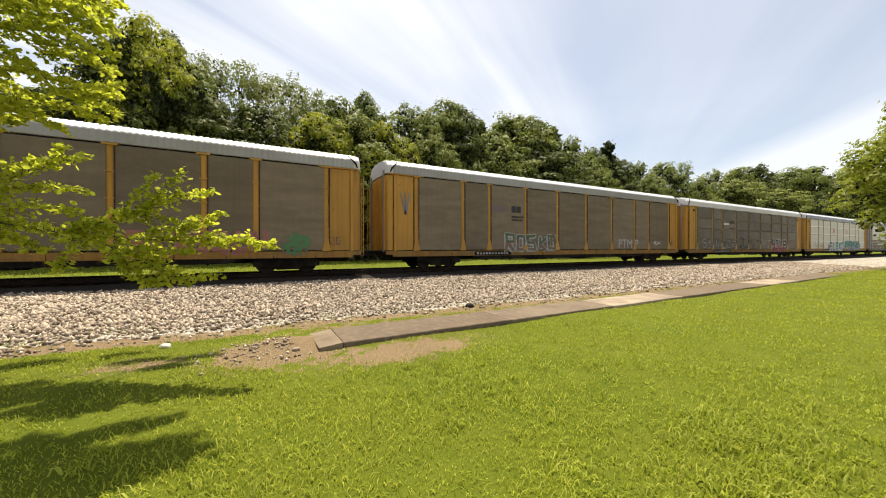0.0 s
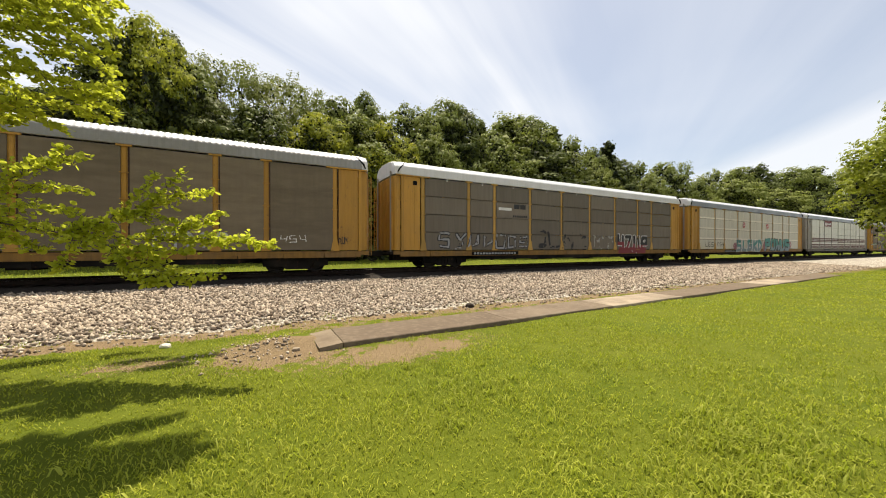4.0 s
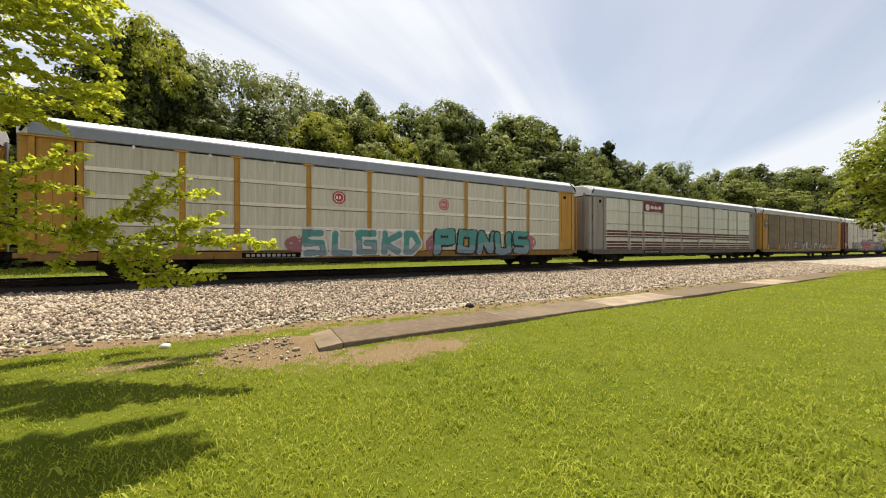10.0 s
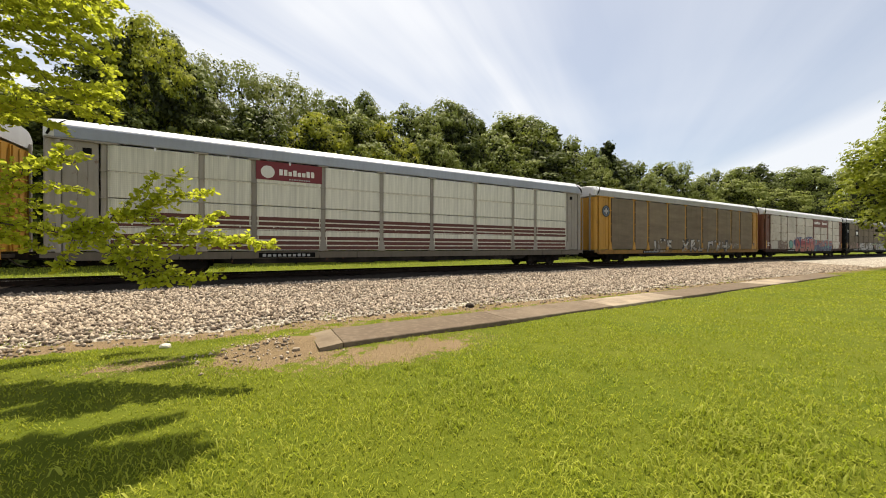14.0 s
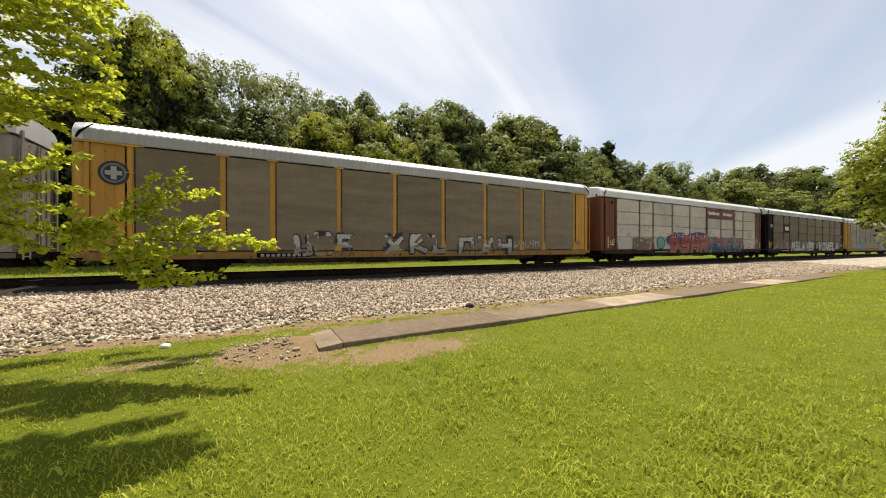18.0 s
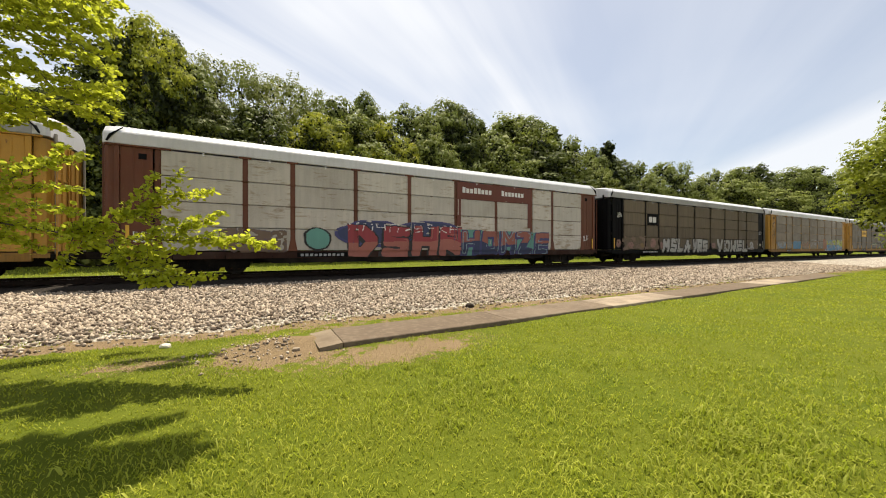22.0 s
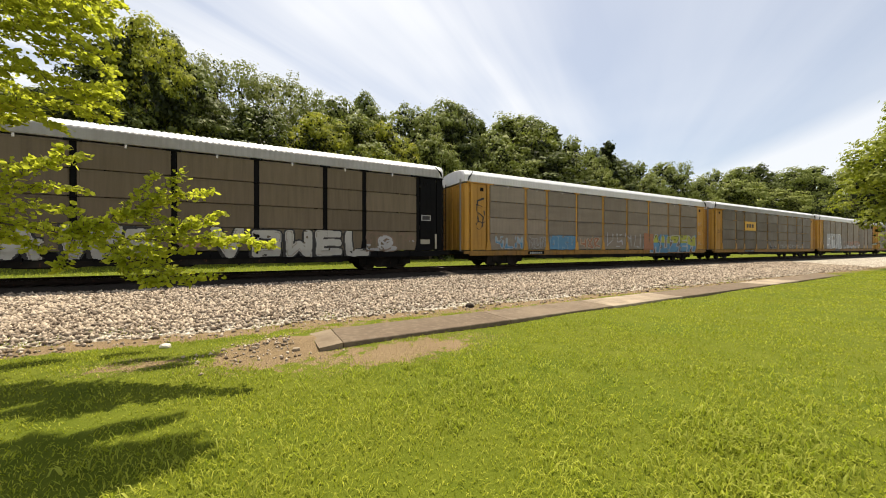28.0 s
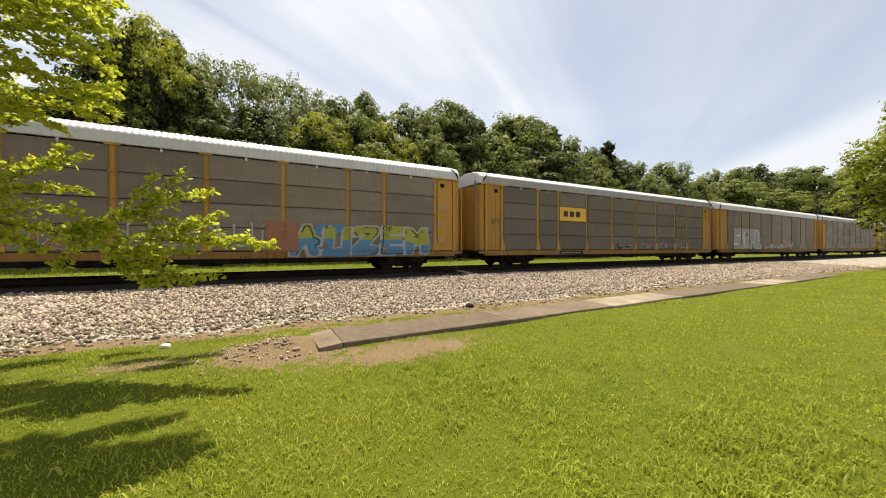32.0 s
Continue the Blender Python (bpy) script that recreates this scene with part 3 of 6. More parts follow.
def make_sideframe():
    bm = bmesh.new()
    prism(bm, [(-1.40, 0.31), (-1.40, 0.60), (-1.0, 0.69), (-0.6, 0.78), (0.6, 0.78), (1.0, 0.69), (1.40, 0.60), (1.40, 0.31), (1.05, 0.27),
               (0.64, 0.30), (0.44, 0.15), (-0.44, 0.15), (-0.64, 0.30), (-1.05, 0.27)], -0.09, 0.09)
    for x in (-0.865, 0.865):
        box(bm, x - 0.14, x + 0.14, -0.16, -0.09, 0.30, 0.54)
    for x in (-0.2, 0.0, 0.2):
        box(bm, x - 0.07, x + 0.07, -0.12, -0.09, 0.24, 0.56)
    return bm


def make_wheelset():
    bm = bmesh.new()
    prof = [(0.66, 0.09), (0.70, 0.14), (0.735, 0.33), (0.69, 0.35), (0.69, WHEEL_R + 0.025), (0.722, WHEEL_R + 0.025), (0.73, WHEEL_R),
            (0.83, WHEEL_R - 0.006), (0.83, 0.35), (0.78, 0.33), (0.77, 0.14), (0.85, 0.13), (0.86, 0.0)]
    n = 20
    for side in (-1, 1):
        rings = [[bm.verts.new((r * math.cos(2 * math.pi * k / n), side * y, r * math.sin(2 * math.pi * k / n))) for k in range(n)] if r else None for y, r in prof]
        for a, b in zip(rings, rings[1:]):
            if a and b:
                for k in range(n):
                    bm.faces.new((a[k], a[(k + 1) % n], b[(k + 1) % n], b[k]))
        last = rings[-2]
        bm.faces.new(last)
        for k in range(3):
            q = 2 * math.pi * k / 3
            x, z = 0.085 * math.cos(q), 0.085 * math.sin(q)
            box(bm, x - 0.022, x + 0.022, min(side * 0.85, side * 0.875), max(side * 0.85, side * 0.875), z - 0.022, z + 0.022)
    tube(bm, [(0, -0.68, 0), (0, 0, 0), (0, 0.68, 0)], [0.09, 0.08, 0.09], 10)
    return bm


def make_coupler():
    bm = bmesh.new()
    box(bm, 12.9, 13.75, -0.09, 0.09, 0.75, 0.95)
    box(bm, 13.72, 14.19, -0.15, 0.12, 0.70, 1.0)
    box(bm, 13.95, 14.32, 0.03, 0.16, 0.72, 0.98)
    box(bm, 13.2, 13.62, -1.45, 1.45, 0.80, 0.92)
    tube(bm, [(13.5, -0.45, 0.85), (13.8, -0.42, 0.55), (14.1, -0.40, 0.42), (14.2, -0.36, 0.45)], [0.03] * 4, 6)
    return bm


def soft_noise(x, y, seed):
    """Smooth value noise from -1 to 1 on arrays."""
    xi, yi = np.floor(x), np.floor(y)
    fx, fy = x - xi, y - yi
    fx, fy = fx * fx * (3 - 2 * fx), fy * fy * (3 - 2 * fy)

    def at(a, b):
        q = np.sin(a * 127.1 + b * 311.7 + seed * 74.7) * 43758.5453
        return 2 * (q - np.floor(q)) - 1

    top = at(xi, yi + 1) * (1 - fx) + at(xi + 1, yi + 1) * fx
    return (at(xi, yi) * (1 - fx) + at(xi + 1, yi) * fx) * (1 - fy) + top * fy


def paint_skin(car, x0, x1, z0, z1, index, mats, label):
    """Sprayed paint over panels, posts and sill: thin runs of colour that follow their relief; index holds a colour or -1 for each cell."""
    nx, nz = index.shape
    sx, sz = (x1 - x0) / nx, (z1 - z0) / nz
    xm = x0 + (np.arange(nx) + 0.5) * sx
    verts, faces, idx = [], [], []
    lift = 0.002 * sum(ch.name.startswith("graffiti") for ch in car.children)
    for k in range(nz):
        za = z0 + k * sz
        d = np.full(nx, 1.572 if za < 1.0 else 1.626)
        for p in POSTS:
            gap = np.abs(xm - p)
            d = np.where((gap < 0.10) & (d > 1.6), 1.581, d)
            if 1.0 < za < 1.6:
                d = np.where(gap < 0.205 - 0.115 * (za - 1.0) / 0.6, 1.634, d)
        d = np.where(np.abs(xm) > 11.97, 1.563, d) + lift
        key = index[:, k] * 10.0 + d
        cut = np.concatenate([[0], np.nonzero(np.diff(key))[0] + 1, [nx]])
        for a, b in zip(cut[:-1], cut[1:]):
            if index[a, k] < 0:
                continue
            n, xa, xb = len(verts), x0 + a * sx, x0 + b * sx
            verts += [(xa, -d[a], za), (xb, -d[a], za), (xb, -d[a], za + sz), (xa, -d[a], za + sz)]
            faces.append((n, n + 1, n + 2, n + 3))
            idx.append(index[a, k])
    if not faces:
        return None
    me = faces_mesh("graffiti", verts, faces)
    for mt in mats:
        me.materials.append(M[mt])
    me.polygons.foreach_set("material_index", np.array(idx, dtype=np.int32))
    ob = new("graffiti", me)
    ob.parent = car
    ob["label"] = label
    return tagged(ob, kind="stuff")


# letter strokes over a grid of nine points, a to i from the upper left to the lower right
LETTERS = {"A": ("gbi", "df"), "C": ("cagi",), "D": ("gabfhg",), "E": ("cagi", "df"), "G": ("cagife",), "H": ("ag", "df", "ci"), "I": ("bh",), "K": ("ag", "cdi"),
           "L": ("agi",), "M": ("gaeci",), "N": ("gaic",), "O": ("aciga",), "P": ("gacfd",), "R": ("gacfdi",), "S": ("cadfig",), "U": ("agic",), "V": ("ahc",),
           "W": ("ageic",), "Z": ("acgi",), "T": ("ac", "bh"), "4": ("adf", "ci")}
LETTER_PATHS = ((4, 0, 1), (4, 0, 3, 5), (0, 4, 5, 2, 1), (5, 4, 2, 3, 1, 0), (0, 4, 3, 5, 1), (4, 2, 3, 5, 1), (4, 1, 0, 5), (5, 4, 0, 1, 3), (0, 4, 5, 3, 2), (4, 0, 1, 5), (1, 5, 4, 0))


def graffiti(car, x0, x1, z0, z1, letters, mats, seed, label, ground=0.0, thick=0.17, line=0.09, cover=1.0, step=0.03, block=0.0, text=""):
    """Sprayed letter shapes. mats: upper fill, lower fill, outline, ground colour, highlight."""
    rng = random.Random(seed)
    aspect = (x1 - x0) / (z1 - z0)
    lw = aspect / (len(text) or letters)
    nx, nz = max(2, round((x1 - x0) / step)), max(2, round((z1 - z0) / step))
    U, V = np.meshgrid((np.arange(nx) + 0.5) / nx * aspect, (np.arange(nz) + 0.5) / nz, indexing="ij")
    letters = len(text) or letters
    wob = 0.035 if text else 0.05 if block else 0.09
    px = U + wob * soft_noise(U * 2.1, V * 1.8, seed)
    py = V + wob * soft_noise(U * 1.9, V * 2.1, seed + 3)
    strokes = []
    for i in range(letters):
        base, lean = i * lw, rng.uniform(-0.10, 0.14)
        dz, sz = rng.uniform(-0.03, 0.05), rng.uniform(0.60, 0.72)
        if text:
            runs = LETTERS[text[i]] if text[i] != " " else ()
            spots = {q: (base + lw * (0.2 + 0.3 * (k % 3)), 0.15 + dz + sz * (1 - k // 3 / 2)) for k, q in enumerate("abcdefghi")}
            strokes.append([(*(spots[p][0] + lean * spots[p][1], spots[p][1]), spots[q][0] + lean * spots[q][1], spots[q][1]) for run in runs for p, q in zip(run, run[1:])])
            continue
        at = [(base + lw * (0.2 + 0.6 * cx), 0.15 + dz + sz * rz + rng.uniform(-0.05, 0.05)) for rz in (0, 0.5, 1) for cx in (0, 1)]
        chain = [at[k] for k in rng.choice(LETTER_PATHS)]
        strokes.append([(a[0] + lean * a[1], a[1], b[0] + lean * b[1], b[1]) for a, b in zip(chain, chain[1:])])

    def far(qx, qy, lines):
        best = np.full(qx.shape, 9.0)
        for ax, ay, bx, by in lines:
            dx, dy = bx - ax, by - ay
            t = np.clip(((qx - ax) * dx + (qy - ay) * dy) / (dx * dx + dy * dy + 1e-9), 0, 1)
            ex, ey = np.abs(ax + t * dx - qx), np.abs(ay + t * dy - qy)
            best = np.minimum(best, (1 - block) * np.hypot(ex, ey) + block * np.maximum(ex, ey))
        return best

    ripple = 0.02 * soft_noise(px * 4, py * 4, seed + 5)
    each = [far(px, py, lines) - ripple for lines in strokes]
    d = np.min(each, axis=0)
    index = np.full(d.shape, -1)
    edge = np.minimum(np.minimum(V, 1 - V), np.minimum(U, aspect - U))
    if ground:
        cloud = d < thick + line + 0.20 + 0.16 * soft_noise(px * 2.2, py * 2.2, seed + 11)
        index[cloud & (soft_noise(px * 0.9, py * 0.9, seed + 7) * 0.5 + 0.5 < ground)] = 3
    split = 0.46 + 0.12 * soft_noise(px * 1.2, py * 0 + seed, seed)
    gleam = soft_noise(px * 2.5, py * 2.5, seed + 9) > 0.15
    for dl, lines in zip(each, strokes):
        # each letter over the one before it, with its sides drawn down and across
        if block:
            index[far(px + 0.06, py + 0.06, lines) < thick + line * 0.5] = 2
        index[dl < thick + line] = 2
        index[(dl < thick) & (V <= split)] = 1
        index[(dl < thick) & (V > split)] = 0
        if len(mats) > 4:
            index[(dl > thick * 0.55) & (dl < thick * 0.78) & gleam] = 4
    index[edge < 0.02 + 0.03 * soft_noise(px * 3.3, py * 2.7, seed + 2)] = -1
    if cover < 1:
        index[soft_noise(px * 3.1, py * 3.1, seed + 13) * 0.35 + soft_noise(px * 11, py * 11, seed + 17) * 0.25 + 0.5 > cover] = -1
    mats = list(mats) + [mats[-1]] * max(0, 4 - len(mats))
    return paint_skin(car, x0, x1, z0, z1, index, mats, label)


def blob(car, x0, x1, z0, z1, fill, rim, seed, label, cover=1.0):
    """A sprayed round patch with a darker rim."""
    nx, nz = round((x1 - x0) / 0.03), round((z1 - z0) / 0.03)
    U, V = np.meshgrid((np.arange(nx) + 0.5) / nx * 2 - 1, (np.arange(nz) + 0.5) / nz * 2 - 1, indexing="ij")
    r = np.hypot(U, V) + 0.14 * soft_noise(U * 1.7, V * 1.7, seed)
    index = np.where(r < 0.78, 0, np.where(r < 0.9, 1, -1))
    if cover < 1:
        index[soft_noise(U * 6, V * 6, seed + 1) * 0.5 + 0.5 > cover] = -1
    return paint_skin(car, x0, x1, z0, z1, index, [fill, rim], label)


def scrawl(car, x0, x1, z0, z1, letters, mat, seed, label, text=""):
    """A thin line tag."""
    return graffiti(car, x0, x1, z0, z1, letters, (mat, mat, mat), seed, label, thick=0.028, line=0.012, step=0.02, text=text)


def on_panel(out, x):
    """Depth of a surface: panels stand 67 mm proud of the frame."""
    return out + 0.067 if out < 1.57 and abs(x) < 11.85 else out


def plate(name, car, x0, x1, z0, z1, mat, label="", out=1.556, rim=None):
    out = on_panel(out, x0)
    bm = boxed(x0, x1, -out, -out + 0.03, z0, z1)
    return part(name, bm, mat, car, label)


def bars(name, car, x0, x1, z0, z1, n, mat, label, out, gap=0.3, seed=1, low=1.0):
    """A row of plain bars in place of lettering."""
    rng = random.Random(seed)
    out = on_panel(out, x0)
    bm = bmesh.new()
    w = (x1 - x0) / n
    for i in range(n):
        top = z1 if (i == 0 or rng.random() < 0.5) else z0 + (z1 - z0) * low
        box(bm, x0 + i * w, x0 + (i + 1 - gap) * w, -out - 0.004, -out + 0.002, z0, top)
    return tagged(part(name, bm, mat, car, label), kind="stuff")


def lettering(car, text, x, z, size, mat, label, out=1.557):
    """Legible sprayed characters, in the built-in font."""
    cu = bpy.data.curves.new("tag", "FONT")
    cu.body, cu.size = text, size
    tmp = new("tag", cu)
    me = bpy.data.meshes.new_from_object(tmp.evaluated_get(bpy.context.evaluated_depsgraph_get()))
    bpy.data.objects.remove(tmp)
    me.transform(Matrix.Translation((x, -on_panel(out, x), z)) @ Matrix.Rotation(radians(90), 4, "X"))
    return tagged(link_mesh("tag", me, [M[mat]], car, label), kind="stuff")


def rail_car(label, body="steel_grey", style="rows", trim="yellow", door=None, roof="roof_grey", ribbed=True, sill=None, seed=0, number=(-6.9, -4.6)):
    """A covered three-deck rail car for motor vehicles, built about its centre at rail level; the near side faces -y."""
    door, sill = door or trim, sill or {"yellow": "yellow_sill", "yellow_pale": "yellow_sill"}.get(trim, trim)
    car = new("autorack_rail_car")
    tagged(car, label, "rail car", group="cars of the train")
    T, D_, B = M[trim], M[door], M[body]
    rng = random.Random(seed)
    # underframe
    bm = bmesh.new()
    box(bm, -13.1, 13.1, -0.33, 0.33, 0.46, 0.93)
    for x in np.arange(-12.2, 12.3, 1.74):
        box(bm, x - 0.05, x + 0.05, -1.45, 1.45, 0.66, 0.92)
    for s in (-1, 1):
        prism(bm, [(-8.4, 0.72), (-7.9, 0.47), (7.9, 0.47), (8.4, 0.72)], s * 1.50, s * 1.40)
        for x in np.arange(-7.2, 7.3, 1.8):
            box(bm, x - 0.04, x + 0.04, s * 1.45 - 0.07, s * 1.45 + 0.07, 0.42, 0.70)
    box(bm, -3.2, -1.6, -0.9, -0.4, 0.40, 0.80)
    box(bm, 1.1, 1.9, -1.2, -0.6, 0.38, 0.72)
    part("underframe", bm, M["under"], car)
    part("floor", boxed(-13.40, 13.40, -1.47, 1.47, 0.93, 0.99), M["deck"], car)
    for z in (2.30, 3.58):
        part("deck", boxed(-13.1, 13.1, -1.44, 1.44, z, z + 0.05), M["deck"], car)
    # side sills with joints
    for s in (-1, 1):
        bm = bmesh.new()
        x = -13.15
        while x < 13.1:
            w = min(1.75, 13.15 - x)
            box(bm, x + 0.015, x + w - 0.015, min(s * 1.44, s * 1.565), max(s * 1.44, s * 1.565), 0.69 + (0.12 if abs(x + w / 2) > 12.3 else 0), 0.985)
            x += w
        box(bm, -13.5, 13.5, min(s * 1.46, s * 1.54), max(s * 1.46, s * 1.54), 0.80, 0.98)
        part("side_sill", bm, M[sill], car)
    # sides
    for s in (-1, 1):
        for x in POSTS:
            ob = shared(("post", trim), make_post, [T], "post", car)
            ob.location = (x, s * 1.51, 0)
            ob.rotation_euler.z = 0 if s < 0 else math.pi
            if style == "tall":
                # dark brown strip along one edge of each post
                ob = shared(("edge_strip",), lambda: boxed(0.118, 0.160, -0.108, -0.06, 1.03, 4.90, bevel=0.004), [M["brown_grime"]], "post_flange", car)
                ob.location = (x, s * 1.51, 0)
                ob.rotation_euler.z = 0 if s < 0 else math.pi
        for a, b in zip(POSTS, POSTS[1:]):
            w = b - a - 0.20
            if style == "tall":
                ob = shared(("panel", body, "tall", round(w, 2)), lambda: make_panel(w, 3.88, "tall"), [B], "panel", car)
                ob.location = ((a + b) / 2, s * 1.582, 2.98)
                ob.rotation_euler.z = 0 if s < 0 else math.pi
            else:
                for k in range(4):
                    ob = shared(("panel", body, "row", round(w, 2)), lambda: make_panel(w, 0.948, "row"), [B], "panel", car)
                    ob.location = ((a + b) / 2, s * (1.582 + rng.uniform(-0.006, 0.006)), 1.02 + 0.978 * (k + 0.5))
                    ob.rotation_euler.z = 0 if s < 0 else math.pi
            if style == "rows" and s < 0:
                ob = shared(("clip",), lambda: boxed(-0.035, 0.035, -0.02, 0.02, 4.83, 4.97, bevel=0.005), [M["roof_white"]], "eave_clip", car)
                ob.location = ((a + b) / 2, -1.615, 0)
        for e in (-1, 1):
            spin = 0 if s < 0 else math.pi
            for nm, key, mk, dx in (("corner_panel", ("corner", door), make_corner_leaf, 12.47), ("corner_post", ("corner_post", door), lambda: boxed(-0.07, 0.07, -0.07, 0.02, 0.98, 4.93, bevel=0.008), 13.03)):
                ob = shared(key, mk, [D_], nm, car)
                ob.location = (e * dx, s * 1.525, 0)
                ob.rotation_euler.z = spin
            if style == "rows":
                ob = shared(("vent",), lambda: boxed(-0.12, 0.12, -0.035, -0.01, 4.5, 4.72, bevel=0.006), [M["black"]], "vent", car)
                ob.location = (e * 12.3, s * 1.525, 0)
                ob.rotation_euler.z = spin
            hd = shared(("header", door), lambda: boxed(-0.96, 0.96, -0.09, 0.03, 4.935, 4.99, bevel=0.008), [D_], "header", car)
            hd.location = (e * 12.4, s * 1.54, 0)
            hd.rotation_euler.z = spin
    for e in (0, math.pi):
        for m in (1, -1):
            ob = shared(("leaf", door), make_end_leaf, [D_], "end_door", car)
            ob.rotation_euler.z = e
            ob.scale.y = m
        for m in (1, -1):
            ob = shared(("brace",), make_brace, [M["black"]], "roof_strut", car)
            ob.rotation_euler.z, ob.scale.y = e, m
            ob = shared(("end_post", door), make_end_post, [D_ if trim in ("black", "brown") else M["grey_paint"]], "end_post", car)
            ob.rotation_euler.z, ob.scale.y = e, m
        ob = shared(("gable", roof), make_gable, [M["roof_white"]], "roof_end_cap", car)
        ob.rotation_euler.z = e
        ob = shared(("ladder", door), make_ladder, [D_], "ladder", car)
        ob.location = (13.64 if e == 0 else -13.64, -1.2 if e == 0 else 1.2, 0)
        ob.rotation_euler.z = e + math.pi / 2
        ob = shared(("coupler",), make_coupler, [M["under"]], "coupler", car)
        ob.rotation_euler.z = e
    shared(("roof", roof, ribbed), lambda: make_roof(ribbed), [M[roof], M["roof_top_lit"]], "roof", car)
    # trucks
    for x in (-10.2, 10.2):
        tr = shared(("bolster",), lambda: boxed(-0.25, 0.25, -1.05, 1.05, 0.42, 0.62, bevel=0.02), [M["under"]], "truck", car)
        tr.location.x = x
        for y in (-0.99, 0.99):
            ob = shared(("frame_side",), make_sideframe, [M["under"]], "side_frame", tr)
            ob.location.y = y
            ob.rotation_euler.z = 0 if y < 0 else math.pi
        for wx in (-0.865, 0.865):
            ob = shared(("wheelset",), make_wheelset, [M["wheel"]], "wheelset", tr)
            ob.location = (wx, 0, WHEEL_R)
            WHEELS.append((ob, wx, car))
    # number plate in plain bars
    n0, n1 = number
    plate("number_plate", car, n0, n1, 0.72, 0.94, M["black"], "black plate with plain white bars", 1.571)
    bars("plate_marking", car, n0 + 0.15, n1 - 0.15, 0.765, 0.885, round((n1 - n0) * 4.2), M["g_grey"], "pale bars", 1.572, 0.35, seed, 0.85)
    return car


WHEELS = []
CARS = []


def build_train():
    c = rail_car("dusty grey autorack car with yellow posts and sprayed tags", "steel_brown", "tall", seed=1)
    graffiti(c, 4.6, 9.4, 0.8, 1.9, 7, ("g_rust", "g_rust", "g_pink", "g_rust"), 3, "faded red and brown graffiti", 0.0, 0.05, 0.05)
    blob(c, 9.7, 11.2, 0.75, 1.95, "g_green", "g_brown", 5, "green round sprayed patch", 0.62)
    scrawl(c, 12.0, 12.5, 1.25, 1.75, 2, "g_brown", 8, "faint brown scrawl")
    CARS.append(c)

    c = rail_car("dusty grey autorack car with yellow posts and a small dark emblem", "steel_brown", "tall", seed=2, number=(-8.1, -5.4))
    bars("emblem", c, -6.9, -5.4, 3.36, 3.68, 1, M["g_mauve"], "dark grey stripes", 1.552, 0.35)
    bars("emblem", c, -5.4, -4.6, 3.35, 3.75, 2, M["g_black"], "dark block emblem", 1.553, 0.15)
    bars("emblem", c, -5.4, -4.4, 3.02, 3.14, 7, M["g_black"], "dark bars", 1.552, 0.25)
    bars("emblem", c, -5.4, -4.5, 2.82, 2.94, 7, M["g_black"], "dark bars", 1.552, 0.25)
    graffiti(c, -6.0, -1.45, 0.86, 2.1, 6, ("g_bottle", "g_brown", "g_grey", "g_grey", "g_green"), 11, "dark green graffiti with a pale outline", 0.0, 0.075, 0.036, 0.74, block=0.15, text="ROSKO")
    lettering(c, "PTM P", 5.0, 1.15, 0.95, "g_grey", "white sprayed letters")
    scrawl(c, 9.4, 10.6, 1.35, 1.75, 3, "g_white", 15, "small white tag")
    scrawl(c, 12.0, 12.45, 1.3, 1.7, 3, "g_black", 16, "small black scrawl")
    for q in (-0.5, 0, 0.5):
        bm = bmesh.new()
        prism(bm, [(-12.5, 2.9), (-12.42, 2.9), (-12.46 + 0.55 * q, 4.1), (-12.5 + 0.5 * q, 4.0)], -1.575, -1.57)
        part("emblem", bm, M["logo_blue"], c, "faded blue emblem")
    CARS.append(c)

    c = rail_car("grey panelled autorack car with yellow posts and a white roof", "steel_dark", "rows", roof="roof_white", ribbed=False, trim="yellow_pale", door="yellow", seed=3, number=(-8.7, -5.2))
    plate("sign", c, -6.95, -4.4, 2.98, 3.92, M["steel_grey"], "grey emblem panel", 1.549)
    bars("emblem", c, -5.6, -4.6, 3.58, 3.86, 2, M["g_black"], "dark block emblem", 1.554, 0.12)
    bars("emblem", c, -5.7, -4.5, 3.05, 3.18, 8, M["g_black"], "dark bars", 1.554, 0.25)
    bars("emblem", c, -6.8, -5.8, 3.45, 3.62, 1, M["g_white"], "white stripe", 1.554, 0.0)
    graffiti(c, -11.0, -4.3, 1.05, 2.1, 7, ("g_grey", "g_grey", "g_black", "g_grey"), 21, "grey and black graffiti", 0.2, 0.05, 0.05, 0.6)
    graffiti(c, -4.1, 1.2, 1.02, 2.35, 4, ("g_black", "g_black", "g_black"), 23, "black smeared graffiti", 0.12, 0.04, 0.03, 0.47)
    graffiti(c, 1.7, 4.1, 1.02, 2.1, 3, ("g_cream", "g_cream", "g_grey", "g_grey"), 25, "faint cream graffiti", 0.2, 0.05, 0.03, 0.45)
    graffiti(c, 4.5, 8.3, 0.72, 2.35, 4, ("g_black", "g_red", "g_white", "g_red"), 28, "red and black graffiti with white outline", 0.0, 0.085, 0.035, text="4ZUP")
    graffiti(c, 4.7, 8.2, 0.72, 1.2, 6, ("g_red", "g_red", "g_red", "g_red"), 29, "red sprayed base", 0.6, 0.15, 0.1)
    CARS.append(c)

    c = rail_car("autorack car with light perforated panels, yellow posts and teal graffiti", "steel_light", "rows", roof="roof_blue", ribbed=False, seed=4)
    # pale bands over dark lines: light through the sheet and shade, as colour
    for a, b in zip(POSTS, POSTS[1:]):
        for z in (1.998, 2.976, 3.954):
            plate("panel_band", c, a + 0.12, b - 0.12, z - 0.02, z + 0.12, M["band_light"], "", 1.552)
            plate("panel_lip", c, a + 0.12, b - 0.12, z - 0.06, z - 0.024, M["steel_dark"], "", 1.545)
